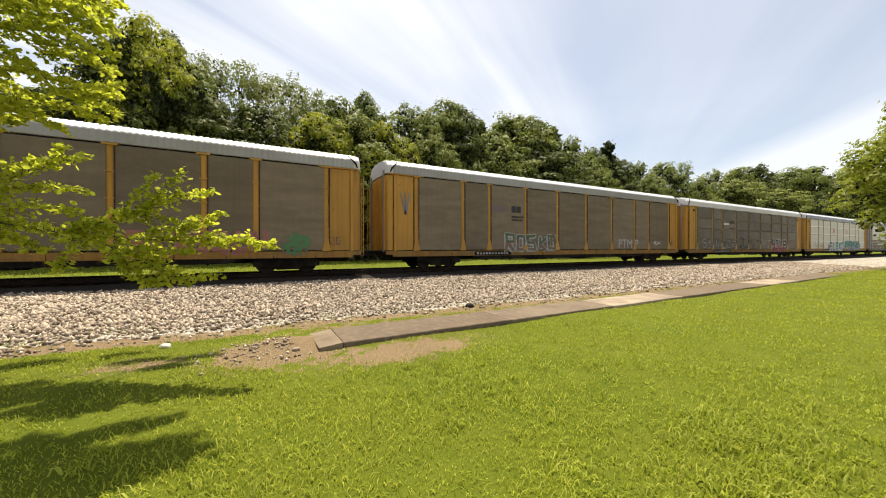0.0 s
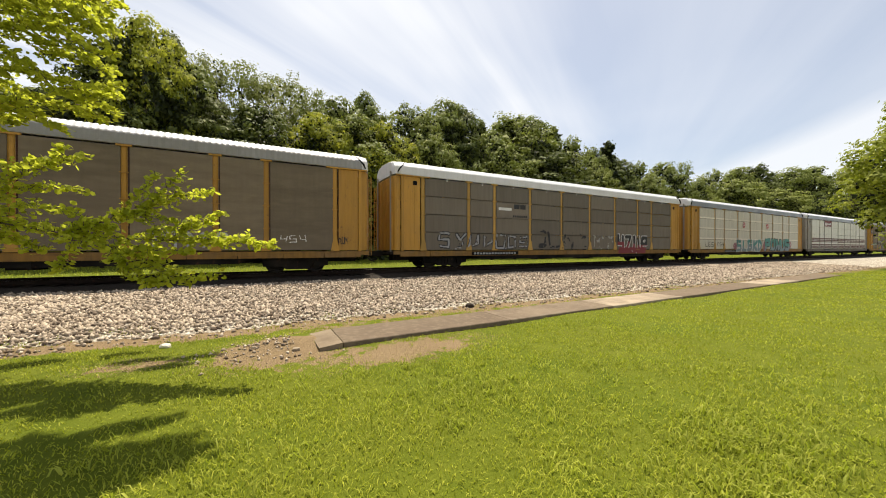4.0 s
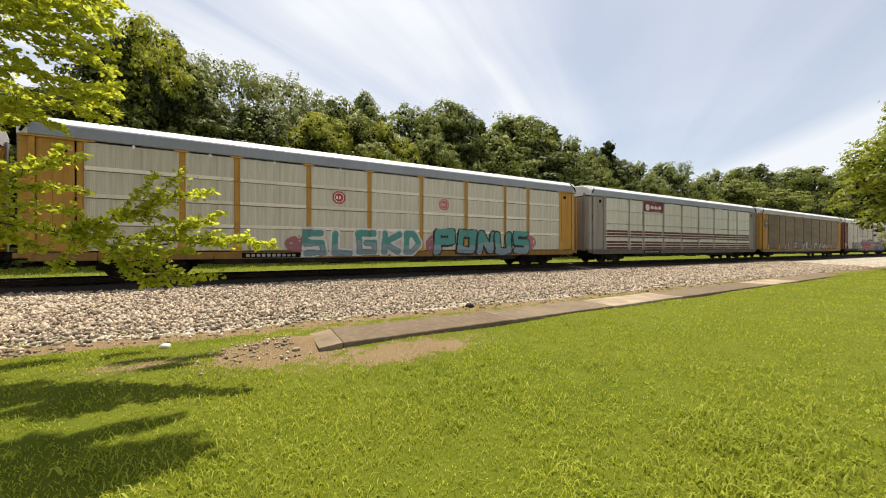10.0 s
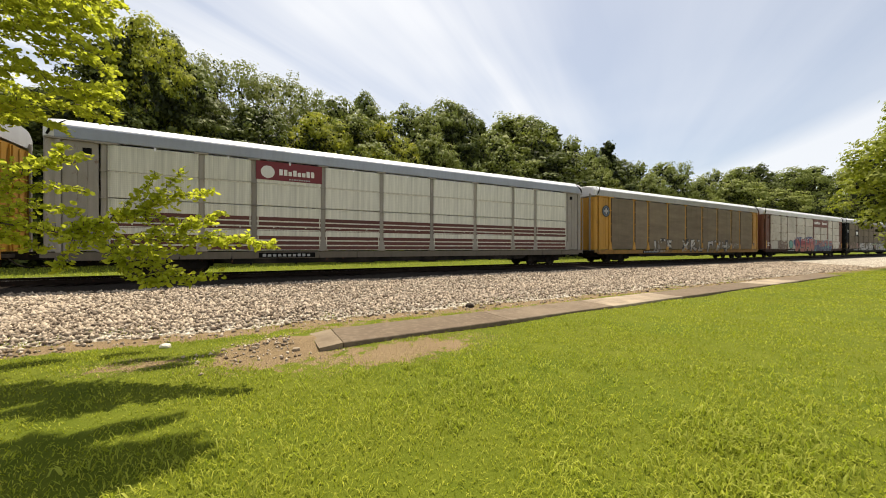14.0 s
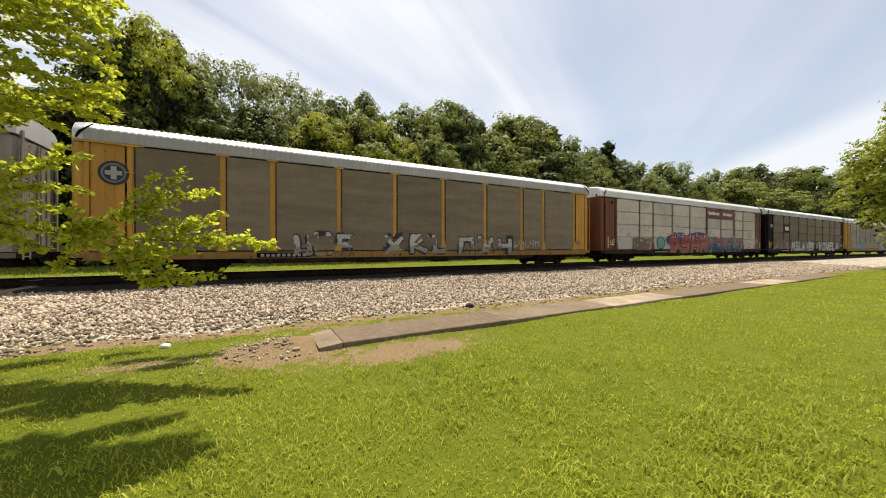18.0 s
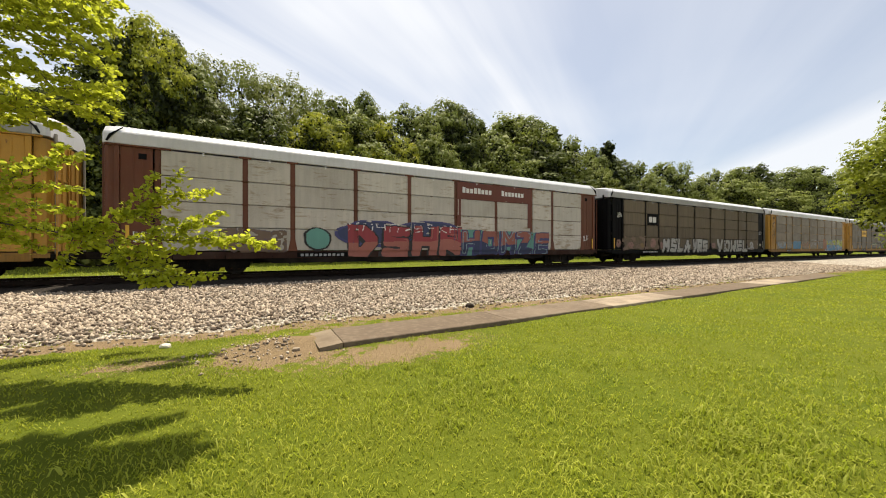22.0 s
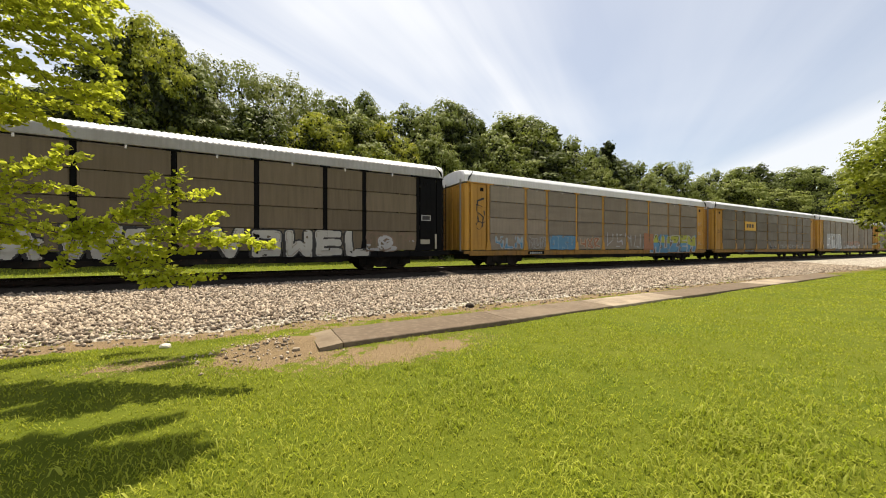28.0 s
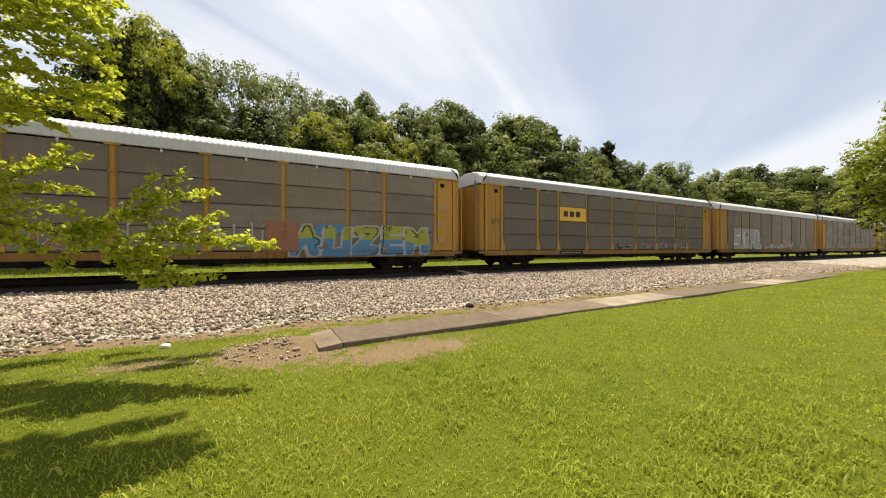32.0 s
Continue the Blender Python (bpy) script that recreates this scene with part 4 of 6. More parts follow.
    for x in (-2.9, 2.8):
        for r, mt, o in ((0.32, "sign_red", 1.556), (0.25, "g_white", 1.560), (0.21, "sign_red", 1.564)):
            bm = bmesh.new()
            bmesh.ops.create_cone(bm, cap_ends=True, segments=8, radius1=r, radius2=r, depth=0.006, matrix=Matrix.Translation((x, -o - 0.067, 3.55)) @ Matrix.Rotation(radians(90), 4, "X") @ Matrix.Rotation(radians(22.5), 4, "Z"))
            part("emblem", bm, M[mt], c, "red eight-sided emblem")
        bars("emblem", c, x - 0.13, x + 0.13, 3.47, 3.62, 2, M["g_white"], "white bars", 1.566, 0.4)
    blob(c, -5.3, -4.2, 0.95, 1.75, "g_pink", "g_pink", 35, "pink sprayed patch", 0.8)
    blob(c, 1.6, 2.7, 0.8, 1.9, "g_pink", "g_pink", 36, "pink sprayed patch", 0.85)
    blob(c, 8.4, 9.6, 0.9, 2.0, "g_pink", "g_pink", 37, "pink sprayed patch", 0.7)
    graffiti(c, -4.6, 1.5, 0.72, 2.15, 7, ("g_teal", "g_pale_blue", "g_white", "g_pale_rim", "g_grey_teal"), 31, "teal graffiti with a pale rim", 0.3, 0.11, 0.06, block=0.3, text="SLGKD")
    graffiti(c, 2.1, 9.1, 0.72, 2.25, 7, ("g_teal", "g_pale_blue", "g_black", "g_pink"), 34, "teal graffiti with black outline", 0.12, 0.125, 0.05, block=0.3, text="PONUS")
    scrawl(c, -10.9, -9.2, 1.2, 1.8, 3, "g_black", 38, "thin dark tag", text="LGS")
    scrawl(c, -8.6, -7.2, 1.25, 1.75, 3, "g_black", 39, "thin dark tag", text="CGS")
    CARS.append(c)

    c = rail_car("grey autorack car with light panels, maroon stripes and a maroon sign", "steel_mesh", "rows", trim="grey_paint", door="grey_paint", roof="roof_blue", ribbed=False, sill="steel_dark", seed=5)
    for a, b in zip(POSTS, POSTS[1:]):
        for z in (1.15, 1.37, 1.59, 1.98, 2.20, 2.42):
            plate("stripe", c, a + 0.10, b - 0.10, z - 0.08, z + 0.08, M["stripe_maroon"], "", 1.544)
        # paler strip: light through the sheet put into its colour
        plate("panel_band", c, a + 0.12, b - 0.12, 3.9, 3.96, M["steel_light"], "", 1.544)
    plate("sign", c, -7.0, -4.3, 4.12, 4.92, M["maroon"], "maroon sign", 1.552)
    bm = bmesh.new()
    bmesh.ops.create_cone(bm, cap_ends=True, segments=24, radius1=0.27, radius2=0.27, depth=0.012,
                          matrix=Matrix.Translation((-6.55, -1.623, 4.46)) @ Matrix.Rotation(radians(90), 4, "X"))
    part("emblem", bm, M["g_white"], c, "white round emblem")
    bars("emblem", c, -6.1, -4.6, 4.36, 4.62, 8, M["g_white"], "white bars", 1.553, 0.25, 3, 0.7)
    bars("emblem", c, -5.7, -4.8, 4.17, 4.23, 9, M["g_grey"], "small pale bars", 1.553, 0.25, 3)
    CARS.append(c)

    c = rail_car("brown-grey autorack car with yellow posts and white graffiti", "steel_brown", "tall", seed=6, number=(-7.7, -5.5))
    for r, mt, o in ((0.44, "g_black", 1.578), (0.36, "logo_blue", 1.582), (0.29, "g_black", 1.586)):
        bm = bmesh.new()
        bmesh.ops.create_cone(bm, cap_ends=True, segments=24, radius1=r, radius2=r, depth=0.006, matrix=Matrix.Translation((-12.3, -o, 3.9)) @ Matrix.Rotation(radians(90), 4, "X"))
        part("emblem", bm, M[mt], c, "round dark and blue emblem")
    for w, hh in ((0.08, 0.24), (0.24, 0.08)):
        plate("emblem", c, -12.3 - w, -12.3 + w, 3.9 - hh, 3.9 + hh, M["g_grey"], "pale cross", 1.592 if w < 0.1 else 1.597)
    for x0, x1, s in ((-6.3, -3.5, 41), (-2.1, 2.0, 43), (2.3, 6.4, 45)):
        graffiti(c, x0, x1, 0.74, 1.95, 3, ("g_pale_grey", "g_brown_grey", "g_black", "g_black"), s, "white and black graffiti", 0.35, 0.10, 0.06, 0.55, block=0.1)
    scrawl(c, 6.4, 8.6, 1.1, 1.7, 5, "g_grey", 47, "small grey tag")
    blob(c, 12.05, 12.5, 1.3, 1.75, "g_brown", "g_rust", 48, "brown rubbed patch", 0.7)
    CARS.append(c)

    c = rail_car("brown autorack car with aged white panels and bold red graffiti", "white_panel", "rows", trim="brown", roof="roof_white", ribbed=False, sill="brown_grime", seed=7)
    plate("sign", c, 1.5, 7.0, 3.95, 4.93, M["sign_brown"], "brown sign", 1.552)
    plate("sign_band", c, 1.5, 1.75, 2.4, 3.95, M["sign_brown"], "brown band", 1.55)
    plate("sign_band", c, 6.75, 7.0, 2.4, 3.95, M["sign_brown"], "brown band", 1.55)
    bars("emblem", c, 1.85, 3.95, 4.32, 4.64, 8, M["g_white"], "white bars", 1.554, 0.25, 2, 0.8)
    bars("emblem", c, 4.65, 6.45, 4.32, 4.64, 7, M["g_white"], "white bars", 1.554, 0.25, 5, 0.8)
    graffiti(c, -9.9, -7.3, 0.95, 2.0, 4, ("g_brown", "g_brown", "g_mauve", "g_brown"), 55, "faded grey-purple graffiti", 0.4, 0.14, 0.03, 0.75)
    blob(c, -6.75, -5.35, 0.95, 2.15, "g_mint", "g_black", 57, "mint green sprayed disc with a dark rim")
    blob(c, -5.5, -1.6, 1.1, 2.6, "g_navy", "g_indigo", 58, "dark blue sprayed cloud", 0.85)
    blob(c, -2.6, 1.9, 1.2, 2.65, "g_navy", "g_indigo", 158, "dark blue sprayed cloud", 0.8)
    graffiti(c, -4.7, 1.85, 0.68, 2.36, 6, ("g_red", "g_salmon", "g_black", "g_navy", "g_salmon"), 51, "dark red graffiti with black outline", 0.3, 0.145, 0.032, block=0.6, text="DSHR")
    graffiti(c, -4.75, 1.6, 1.95, 2.42, 9, ("g_white", "g_white", "g_white"), 52, "white highlight lines", 0.0, 0.03, 0.02, 0.55, 0.02)
    graffiti(c, 1.7, 8.6, 0.70, 2.2, 6, ("g_salmon", "g_navy", "g_indigo", "g_mint", "g_pale_blue"), 53, "salmon and blue graffiti", 0.75, 0.13, 0.035, block=0.5, text="HOMZE")
    scrawl(c, 11.95, 12.5, 1.6, 2.1, 2, "g_white", 59, "white tag")
    scrawl(c, -12.6, -11.99, 1.3, 1.85, 3, "g_white", 60, "white tag", text="SGS")
    plate("marker", c, -12.8, -12.69, 1.15, 2.0, M["sign_yellow"], "yellow marker strip", 1.56)
    plate("marker", c, -9.0, -8.86, 1.15, 1.6, M["sign_yellow"], "yellow marker strip", 1.575)
    plate("marker", c, 12.85, 12.95, 1.1, 1.8, M["sign_yellow"], "yellow marker strip", 1.62)
    CARS.append(c)

    c = rail_car("black autorack car with grey panels and white graffiti", "steel_umber", "rows", trim="black", roof="roof_grey", ribbed=True, seed=8, number=(-9.4, -7.0))
    plate("sign", c, -8.75, -7.2, 3.0, 3.95, M["black"], "black square sign", 1.552)
    bars("emblem", c, -8.5, -7.4, 3.25, 3.70, 2, M["g_white"], "white block emblem", 1.554, 0.2)
    for x0, x1, s, word in ((-6.6, -2.1, 161, "MSLA"), (-1.9, 0.9, 62, "VRS"), (2.6, 9.3, 164, "VOWEL")):
        graffiti(c, x0, x1, 0.72, 2.0, 0, ("g_pale_grey", "g_pale_grey", "g_black", "g_black", "g_brown_grey"), s, "white block graffiti", 0.18, 0.13, 0.05, 0.85, block=0.4, text=word)
    graffiti(c, -11.9, -7.0, 0.95, 2.1, 5, ("g_brown", "g_brown", "g_brown", "g_brown"), 65, "faded brown graffiti", 0.4, 0.12, 0.05, 0.5)
    graffiti(c, 9.0, 11.6, 0.95, 2.0, 3, ("g_brown", "g_grey", "g_brown", "g_brown"), 66, "faded brown graffiti", 0.3, 0.1, 0.05, 0.5)
    scrawl(c, -12.55, -11.95, 3.5, 3.9, 5, "g_white", 67, "white tag")
    plate("sign", c, 12.05, 12.6, 2.62, 2.92, M["g_grey"], "small pale framed plate", 1.575)
    plate("sign", c, 12.1, 12.55, 2.66, 2.88, M["g_black"], "dark plate face", 1.579)
    plate("sign", c, 12.0, 12.55, 1.35, 1.6, M["g_cream"], "small cream plate", 1.575)
    for x0, x1, z0, z1, f, q in ((-12.7, -12.0, 1.15, 1.85, "g_faded_pink", 161), (-11.3, -10.5, 1.05, 1.7, "g_faded_pink", 162), (-9.8, -9.1, 1.1, 1.6, "g_ochre", 163), (-8.4, -7.5, 1.05, 2.0, "g_faded_pink", 164), (-7.0, -6.5, 1.05, 1.7, "g_faded_pink", 165), (1.5, 2.4, 1.05, 1.7, "g_faded_pink", 166), (9.4, 10.6, 0.95, 1.9, "g_grey", 167)):
        blob(c, x0, x1, z0, z1, f, "g_brown", q, "faded sprayed blot", 0.7)
    plate("marker", c, -12.95, -12.85, 1.1, 1.9, M["sign_yellow"], "yellow marker strip", 1.62)
    plate("marker", c, 12.85, 12.95, 1.1, 1.9, M["g_cream"], "yellow marker strip", 1.62)
    CARS.append(c)

    c = rail_car("grey panelled autorack car with yellow ends and blue graffiti", "steel_grey", "rows", roof="roof_white", ribbed=True, seed=9, number=(-8.7, -7.3))
    for q, z0, z1 in ((71, 2.0, 4.2), (79, 2.3, 4.6)):
        graffiti(c, -12.75, -11.95, z0, z1, 1, ("g_black", "g_black", "g_black"), q, "black line drawing", 0.0, 0.011, 0.006, 1.0, 0.02)
    blob(c, -12.7, -12.3, 2.2, 2.75, "yellow", "g_black", 80, "black drawn ring")
    graffiti(c, -11.4, -9.2, 1.05, 1.9, 3, ("g_pale_blue", "g_blue", "g_grey"), 72, "pale blue graffiti", 0, 0.08, 0.06, 0.8)
    graffiti(c, -8.7, -7.2, 1.05, 1.9, 3, ("steel_grey", "steel_grey", "g_grey"), 73, "grey outlined graffiti", 0, 0.05, 0.05)
    graffiti(c, -6.9, -4.4, 1.02, 2.0, 3, ("g_blue", "g_blue", "g_pale_blue", "g_blue"), 74, "blue graffiti", 1.0, 0.16, 0.03, 0.85)
    graffiti(c, -4.0, -1.7, 1.05, 1.9, 3, ("g_rust", "g_rust", "g_cream"), 75, "rust-coloured graffiti", 0, 0.08, 0.04)
    graffiti(c, -1.2, 4.2, 1.02, 2.5, 5, ("g_grey", "g_grey", "g_grey"), 76, "faint white line graffiti", 0, 0.012, 0.018, 0.6)
    graffiti(c, 4.4, 11.5, 0.72, 2.3, 6, ("g_lime", "g_blue", "g_grey", "g_blue", "g_black"), 77, "yellow-green and blue graffiti", 0.35, 0.14, 0.035, 0.85, block=0.4, text="AUZEM")
    graffiti(c, 3.5, 4.9, 0.95, 2.35, 1, ("g_rust", "g_rust", "g_rust", "g_rust"), 78, "brown graffiti", 0.8, 0.2, 0.06)
    for k in range(3):
        scrawl(c, 12.0, 12.5, 1.4 + 0.9 * k, 1.75 + 0.9 * k, 3, "g_grey", 179 + k, "grey tag")
    CARS.append(c)

    c = rail_car("grey panelled autorack car with yellow ends and a yellow sign", "steel_dark", "rows", roof="roof_grey", ribbed=False, seed=10)
    plate("sign", c, -6.95, -4.4, 3.0, 3.95, M["sign_yellow"], "yellow sign", 1.552)
    bars("emblem", c, -6.6, -4.8, 3.3, 3.68, 3, M["g_black"], "dark bars", 1.554, 0.3)
    scrawl(c, -12.65, -12.05, 2.6, 3.0, 3, "g_black", 181, "small black tag")
    graffiti(c, -1.0, 1.0, 1.05, 1.9, 2, ("g_black", "g_black", "g_grey"), 83, "dark smeared patch", 0.3, 0.1, 0.05, 0.6)
    scrawl(c, 2.0, 9.5, 1.05, 1.6, 9, "g_grey", 85, "faint grey tags")
    CARS.append(c)

    c = rail_car("pale grey autorack car with yellow ends and faded graffiti", "steel_grey", "tall", roof="roof_white", ribbed=True, trim="yellow_pale", door="yellow", seed=11)
    graffiti(c, -10.5, -4.0, 1.0, 3.2, 4, ("g_grey", "g_grey", "g_white", "g_grey"), 91, "large faded white graffiti", 0.6, 0.16, 0.04, 0.8)
    graffiti(c, -3.5, 5.0, 1.0, 2.2, 6, ("g_rust", "g_grey", "g_grey"), 93, "faded brown graffiti", 0.0, 0.1, 0.05, 0.7)
    CARS.append(c)
    for k in range(2):
        c = rail_car("grey autorack car with yellow ends", "steel_brown" if k else "steel_grey", "tall" if k else "rows", seed=12 + k)
        CARS.append(c)


build_train()
CAR_PITCH = 28.296
FIRST_AT_START = -9.06
SPEED, SLOWING = 6.986, 0.00572


def car_x(i, t):
    """Place of the centre of the i-th car, in metres, at t seconds; the train slows a little."""
    return FIRST_AT_START + CAR_PITCH * i - SPEED * t + 0.5 * SLOWING * t * t


# ---- trees ----
def plan(ahead, right, z):
    """A point by its distance ahead of and to the right of the camera's stand."""
    a = radians(AZ)
    return Vector((ahead * math.cos(a) + right * math.sin(a), ahead * math.sin(a) - right * math.cos(a), z))


def leaf_cards(rng, centres, normals, size, fold=0.35):
    """Small folded leaves: two triangles each side of a midrib, as quads with a bend. Returns corners (n * 4, 3)."""
    n = len(centres)
    nrm = normals + rng.normal(0, 0.20, (n, 3))
    nrm /= np.linalg.norm(nrm, axis=1, keepdims=True) + 1e-9
    t = rng.normal(0, 1, (n, 3))
    t -= nrm * np.sum(t * nrm, 1, keepdims=True)
    t /= np.linalg.norm(t, axis=1, keepdims=True) + 1e-9
    b = np.cross(nrm, t)
    L = (size * rng.uniform(0.65, 1.3, n))[:, None]
    W = L * rng.uniform(0.62, 0.95, n)[:, None]
    tip, base = centres + t * L * 0.55, centres - t * L * 0.45
    sag = nrm * L * fold * rng.uniform(0.0, 0.6, n)[:, None]
    le, ri = centres + b * W * 0.5 - sag, centres - b * W * 0.5 - sag
    return np.stack([base, ri, tip, le], 1).reshape(-1, 3)


def crown_points(rng, clumps, per, spread_r):
    """Leaf centres and outward normals: every clump carries small tufts on its upper and outer side, with gaps between them."""
    cs, ns = [], []
    for c, r in clumps:
        tufts = max(4, int(9 * (r / spread_r) ** 1.6))
        d = rng.normal(0, 1, (tufts, 3))
        d[:, 2] = np.abs(d[:, 2]) * 1.0 - 0.18
        d /= np.linalg.norm(d, axis=1, keepdims=True)
        tc = np.array(c) + d * (r * rng.uniform(0.6, 1.05, tufts))[:, None] * np.array([1, 1, 0.8])
        for q, e in zip(tc, d):
            k = max(8, int(per / 9 * rng.uniform(0.6, 1.4)))
            o = rng.normal(0, 1, (k, 3)) + e * 0.5 + np.array([0, 0, 0.35])
            o /= np.linalg.norm(o, axis=1, keepdims=True)
            tr = r * rng.uniform(0.26, 0.42)
            cs.append(q + o * (tr * rng.uniform(0.55, 1.05, k))[:, None] * np.array([1, 1, 0.7]))
            ns.append(o * 0.9 + e * 0.3 + np.array([0, 0, 0.35]))
    return np.concatenate(cs), np.concatenate(ns)


def tree_meshes(seed, height, width, clump_n, leaf, per, base=0.28, conic=0.0, inner=60):
    """Trunk and crown meshes of a broad tree of that height."""
    rng = np.random.default_rng(seed)
    bm = bmesh.new()
    top = Vector((rng.uniform(-0.4, 0.4), rng.uniform(-0.4, 0.4), height * 0.86))
    tr = height * 0.018 + 0.05
    pts = [Vector((0, 0, -0.3)), Vector((0, 0, height * 0.15)), top * 0.5 + Vector((rng.uniform(-.3, .3), rng.uniform(-.3, .3), 0)), top]
    tube(bm, pts, [tr * 1.35, tr, tr * 0.65, tr * 0.12], 8)
    clumps = []
    for i in range(clump_n):
        h = base + (1 - base) * ((i + rng.uniform(0, 1)) / clump_n)
        env = math.sin(math.pi * min(1, max(0.04, (h - base) / (1 - base))) ** (0.75 if not conic else 0.45)) ** 0.65
        if conic:
            env = (1 - (h - base) / (1 - base)) ** 0.8 + 0.06
        q = rng.uniform(0, 2 * math.pi)
        rr = width * 0.5 * env * rng.uniform(0.45, 1.02)
        r = width * rng.uniform(0.12, 0.23) * (0.7 if conic else 1.0)
        c = Vector((rr * math.cos(q), rr * math.sin(q), height * h - r * 0.6))
        clumps.append((c, r))
        if i % 2 == 0:
            s = top * min(0.95, max(0.12, h - 0.22))
            tube(bm, [s, s.lerp(c, 0.5) + Vector((0, 0, 0.25)), c], [tr * 0.34, tr * 0.2, 0.02], 5)
    mean_r = width * 0.155
    cs, ns = crown_points(rng, clumps, per, mean_r)
    # stray outer sprays
    k = len(cs) // 30
    pick = rng.integers(0, len(cs), k)
    cs = np.concatenate([cs, cs[pick] + ns[pick] * rng.uniform(0.1, 0.4, (k, 1))])
    ns = np.concatenate([ns, ns[pick]])
    # large inner leaves that close the clumps, coloured dark for the shade inside
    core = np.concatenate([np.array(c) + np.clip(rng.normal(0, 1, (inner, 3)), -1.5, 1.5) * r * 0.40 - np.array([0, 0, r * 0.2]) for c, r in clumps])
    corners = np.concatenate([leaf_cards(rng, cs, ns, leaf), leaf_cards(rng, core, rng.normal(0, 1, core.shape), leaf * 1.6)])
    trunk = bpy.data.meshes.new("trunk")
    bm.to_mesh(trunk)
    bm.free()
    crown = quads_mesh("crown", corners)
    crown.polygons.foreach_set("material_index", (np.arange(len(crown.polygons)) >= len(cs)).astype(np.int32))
    return trunk, crown


# crown meshes with their widths at 16 m
TREE_KINDS = (
    (10.5, tree_meshes(1, 16, 10.5, 46, 0.25, 330), "broad"),
    (9.0, tree_meshes(2, 16, 9.0, 44, 0.245, 330), "broad"),
    (8.0, tree_meshes(3, 16, 8.0, 42, 0.24, 320, 0.2), "tall"),
    (11.5, tree_meshes(4, 16, 11.5, 48, 0.255, 330), "wide"),
    (8.5, tree_meshes(5, 16, 8.5, 36, 0.20, 230, 0.22, inner=7), "loose open"),
    (5.5, tree_meshes(6, 16, 5.5, 60, 0.26, 110, 0.12, 1.0), "pointed conifer"),
    (10.0, tree_meshes(7, 16, 10.0, 34, 0.52, 90), "plain"),
)
LEAF_WORDS = {"leaf_a": "green", "leaf_b": "olive-green", "leaf_c": "dark green", "leaf_d": "light yellow-green", "leaf_e": "pale olive"}


def place_tree(kind, x, y, height, turn, leaf, width):
    w16, (tm, cm), form = TREE_KINDS[kind]
    t = new("tree")
    tagged(t, LEAF_WORDS[leaf] + " tree with a " + form + " crown in the wood", "tree", "trees behind the railway")
    t.location = (x, y, float(ground_z(x, y)))
    t.rotation_euler.z = turn
    k = height / 16
    link_mesh("trunk", tm, [M["bark"]], t)
    link_foliage(cm, leaf, t, "crown")
    t.scale = (width / w16, width / w16, k)
    return t


def link_foliage(me, key, parent, name="foliage"):
    """A foliage part on a shared mesh with a leaf material of its own."""
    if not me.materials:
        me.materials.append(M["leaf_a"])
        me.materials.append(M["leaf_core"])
    ob = new(name, me)
    ob.parent = parent
    ob.material_slots[0].link = "OBJECT"
    ob.material_slots[0].material = M[key]
    return ob


def sight(px, y):
    """X at depth row y for a bearing given as tangent right of the view."""
    return y / math.tan(radians(AZ) - math.atan(px))


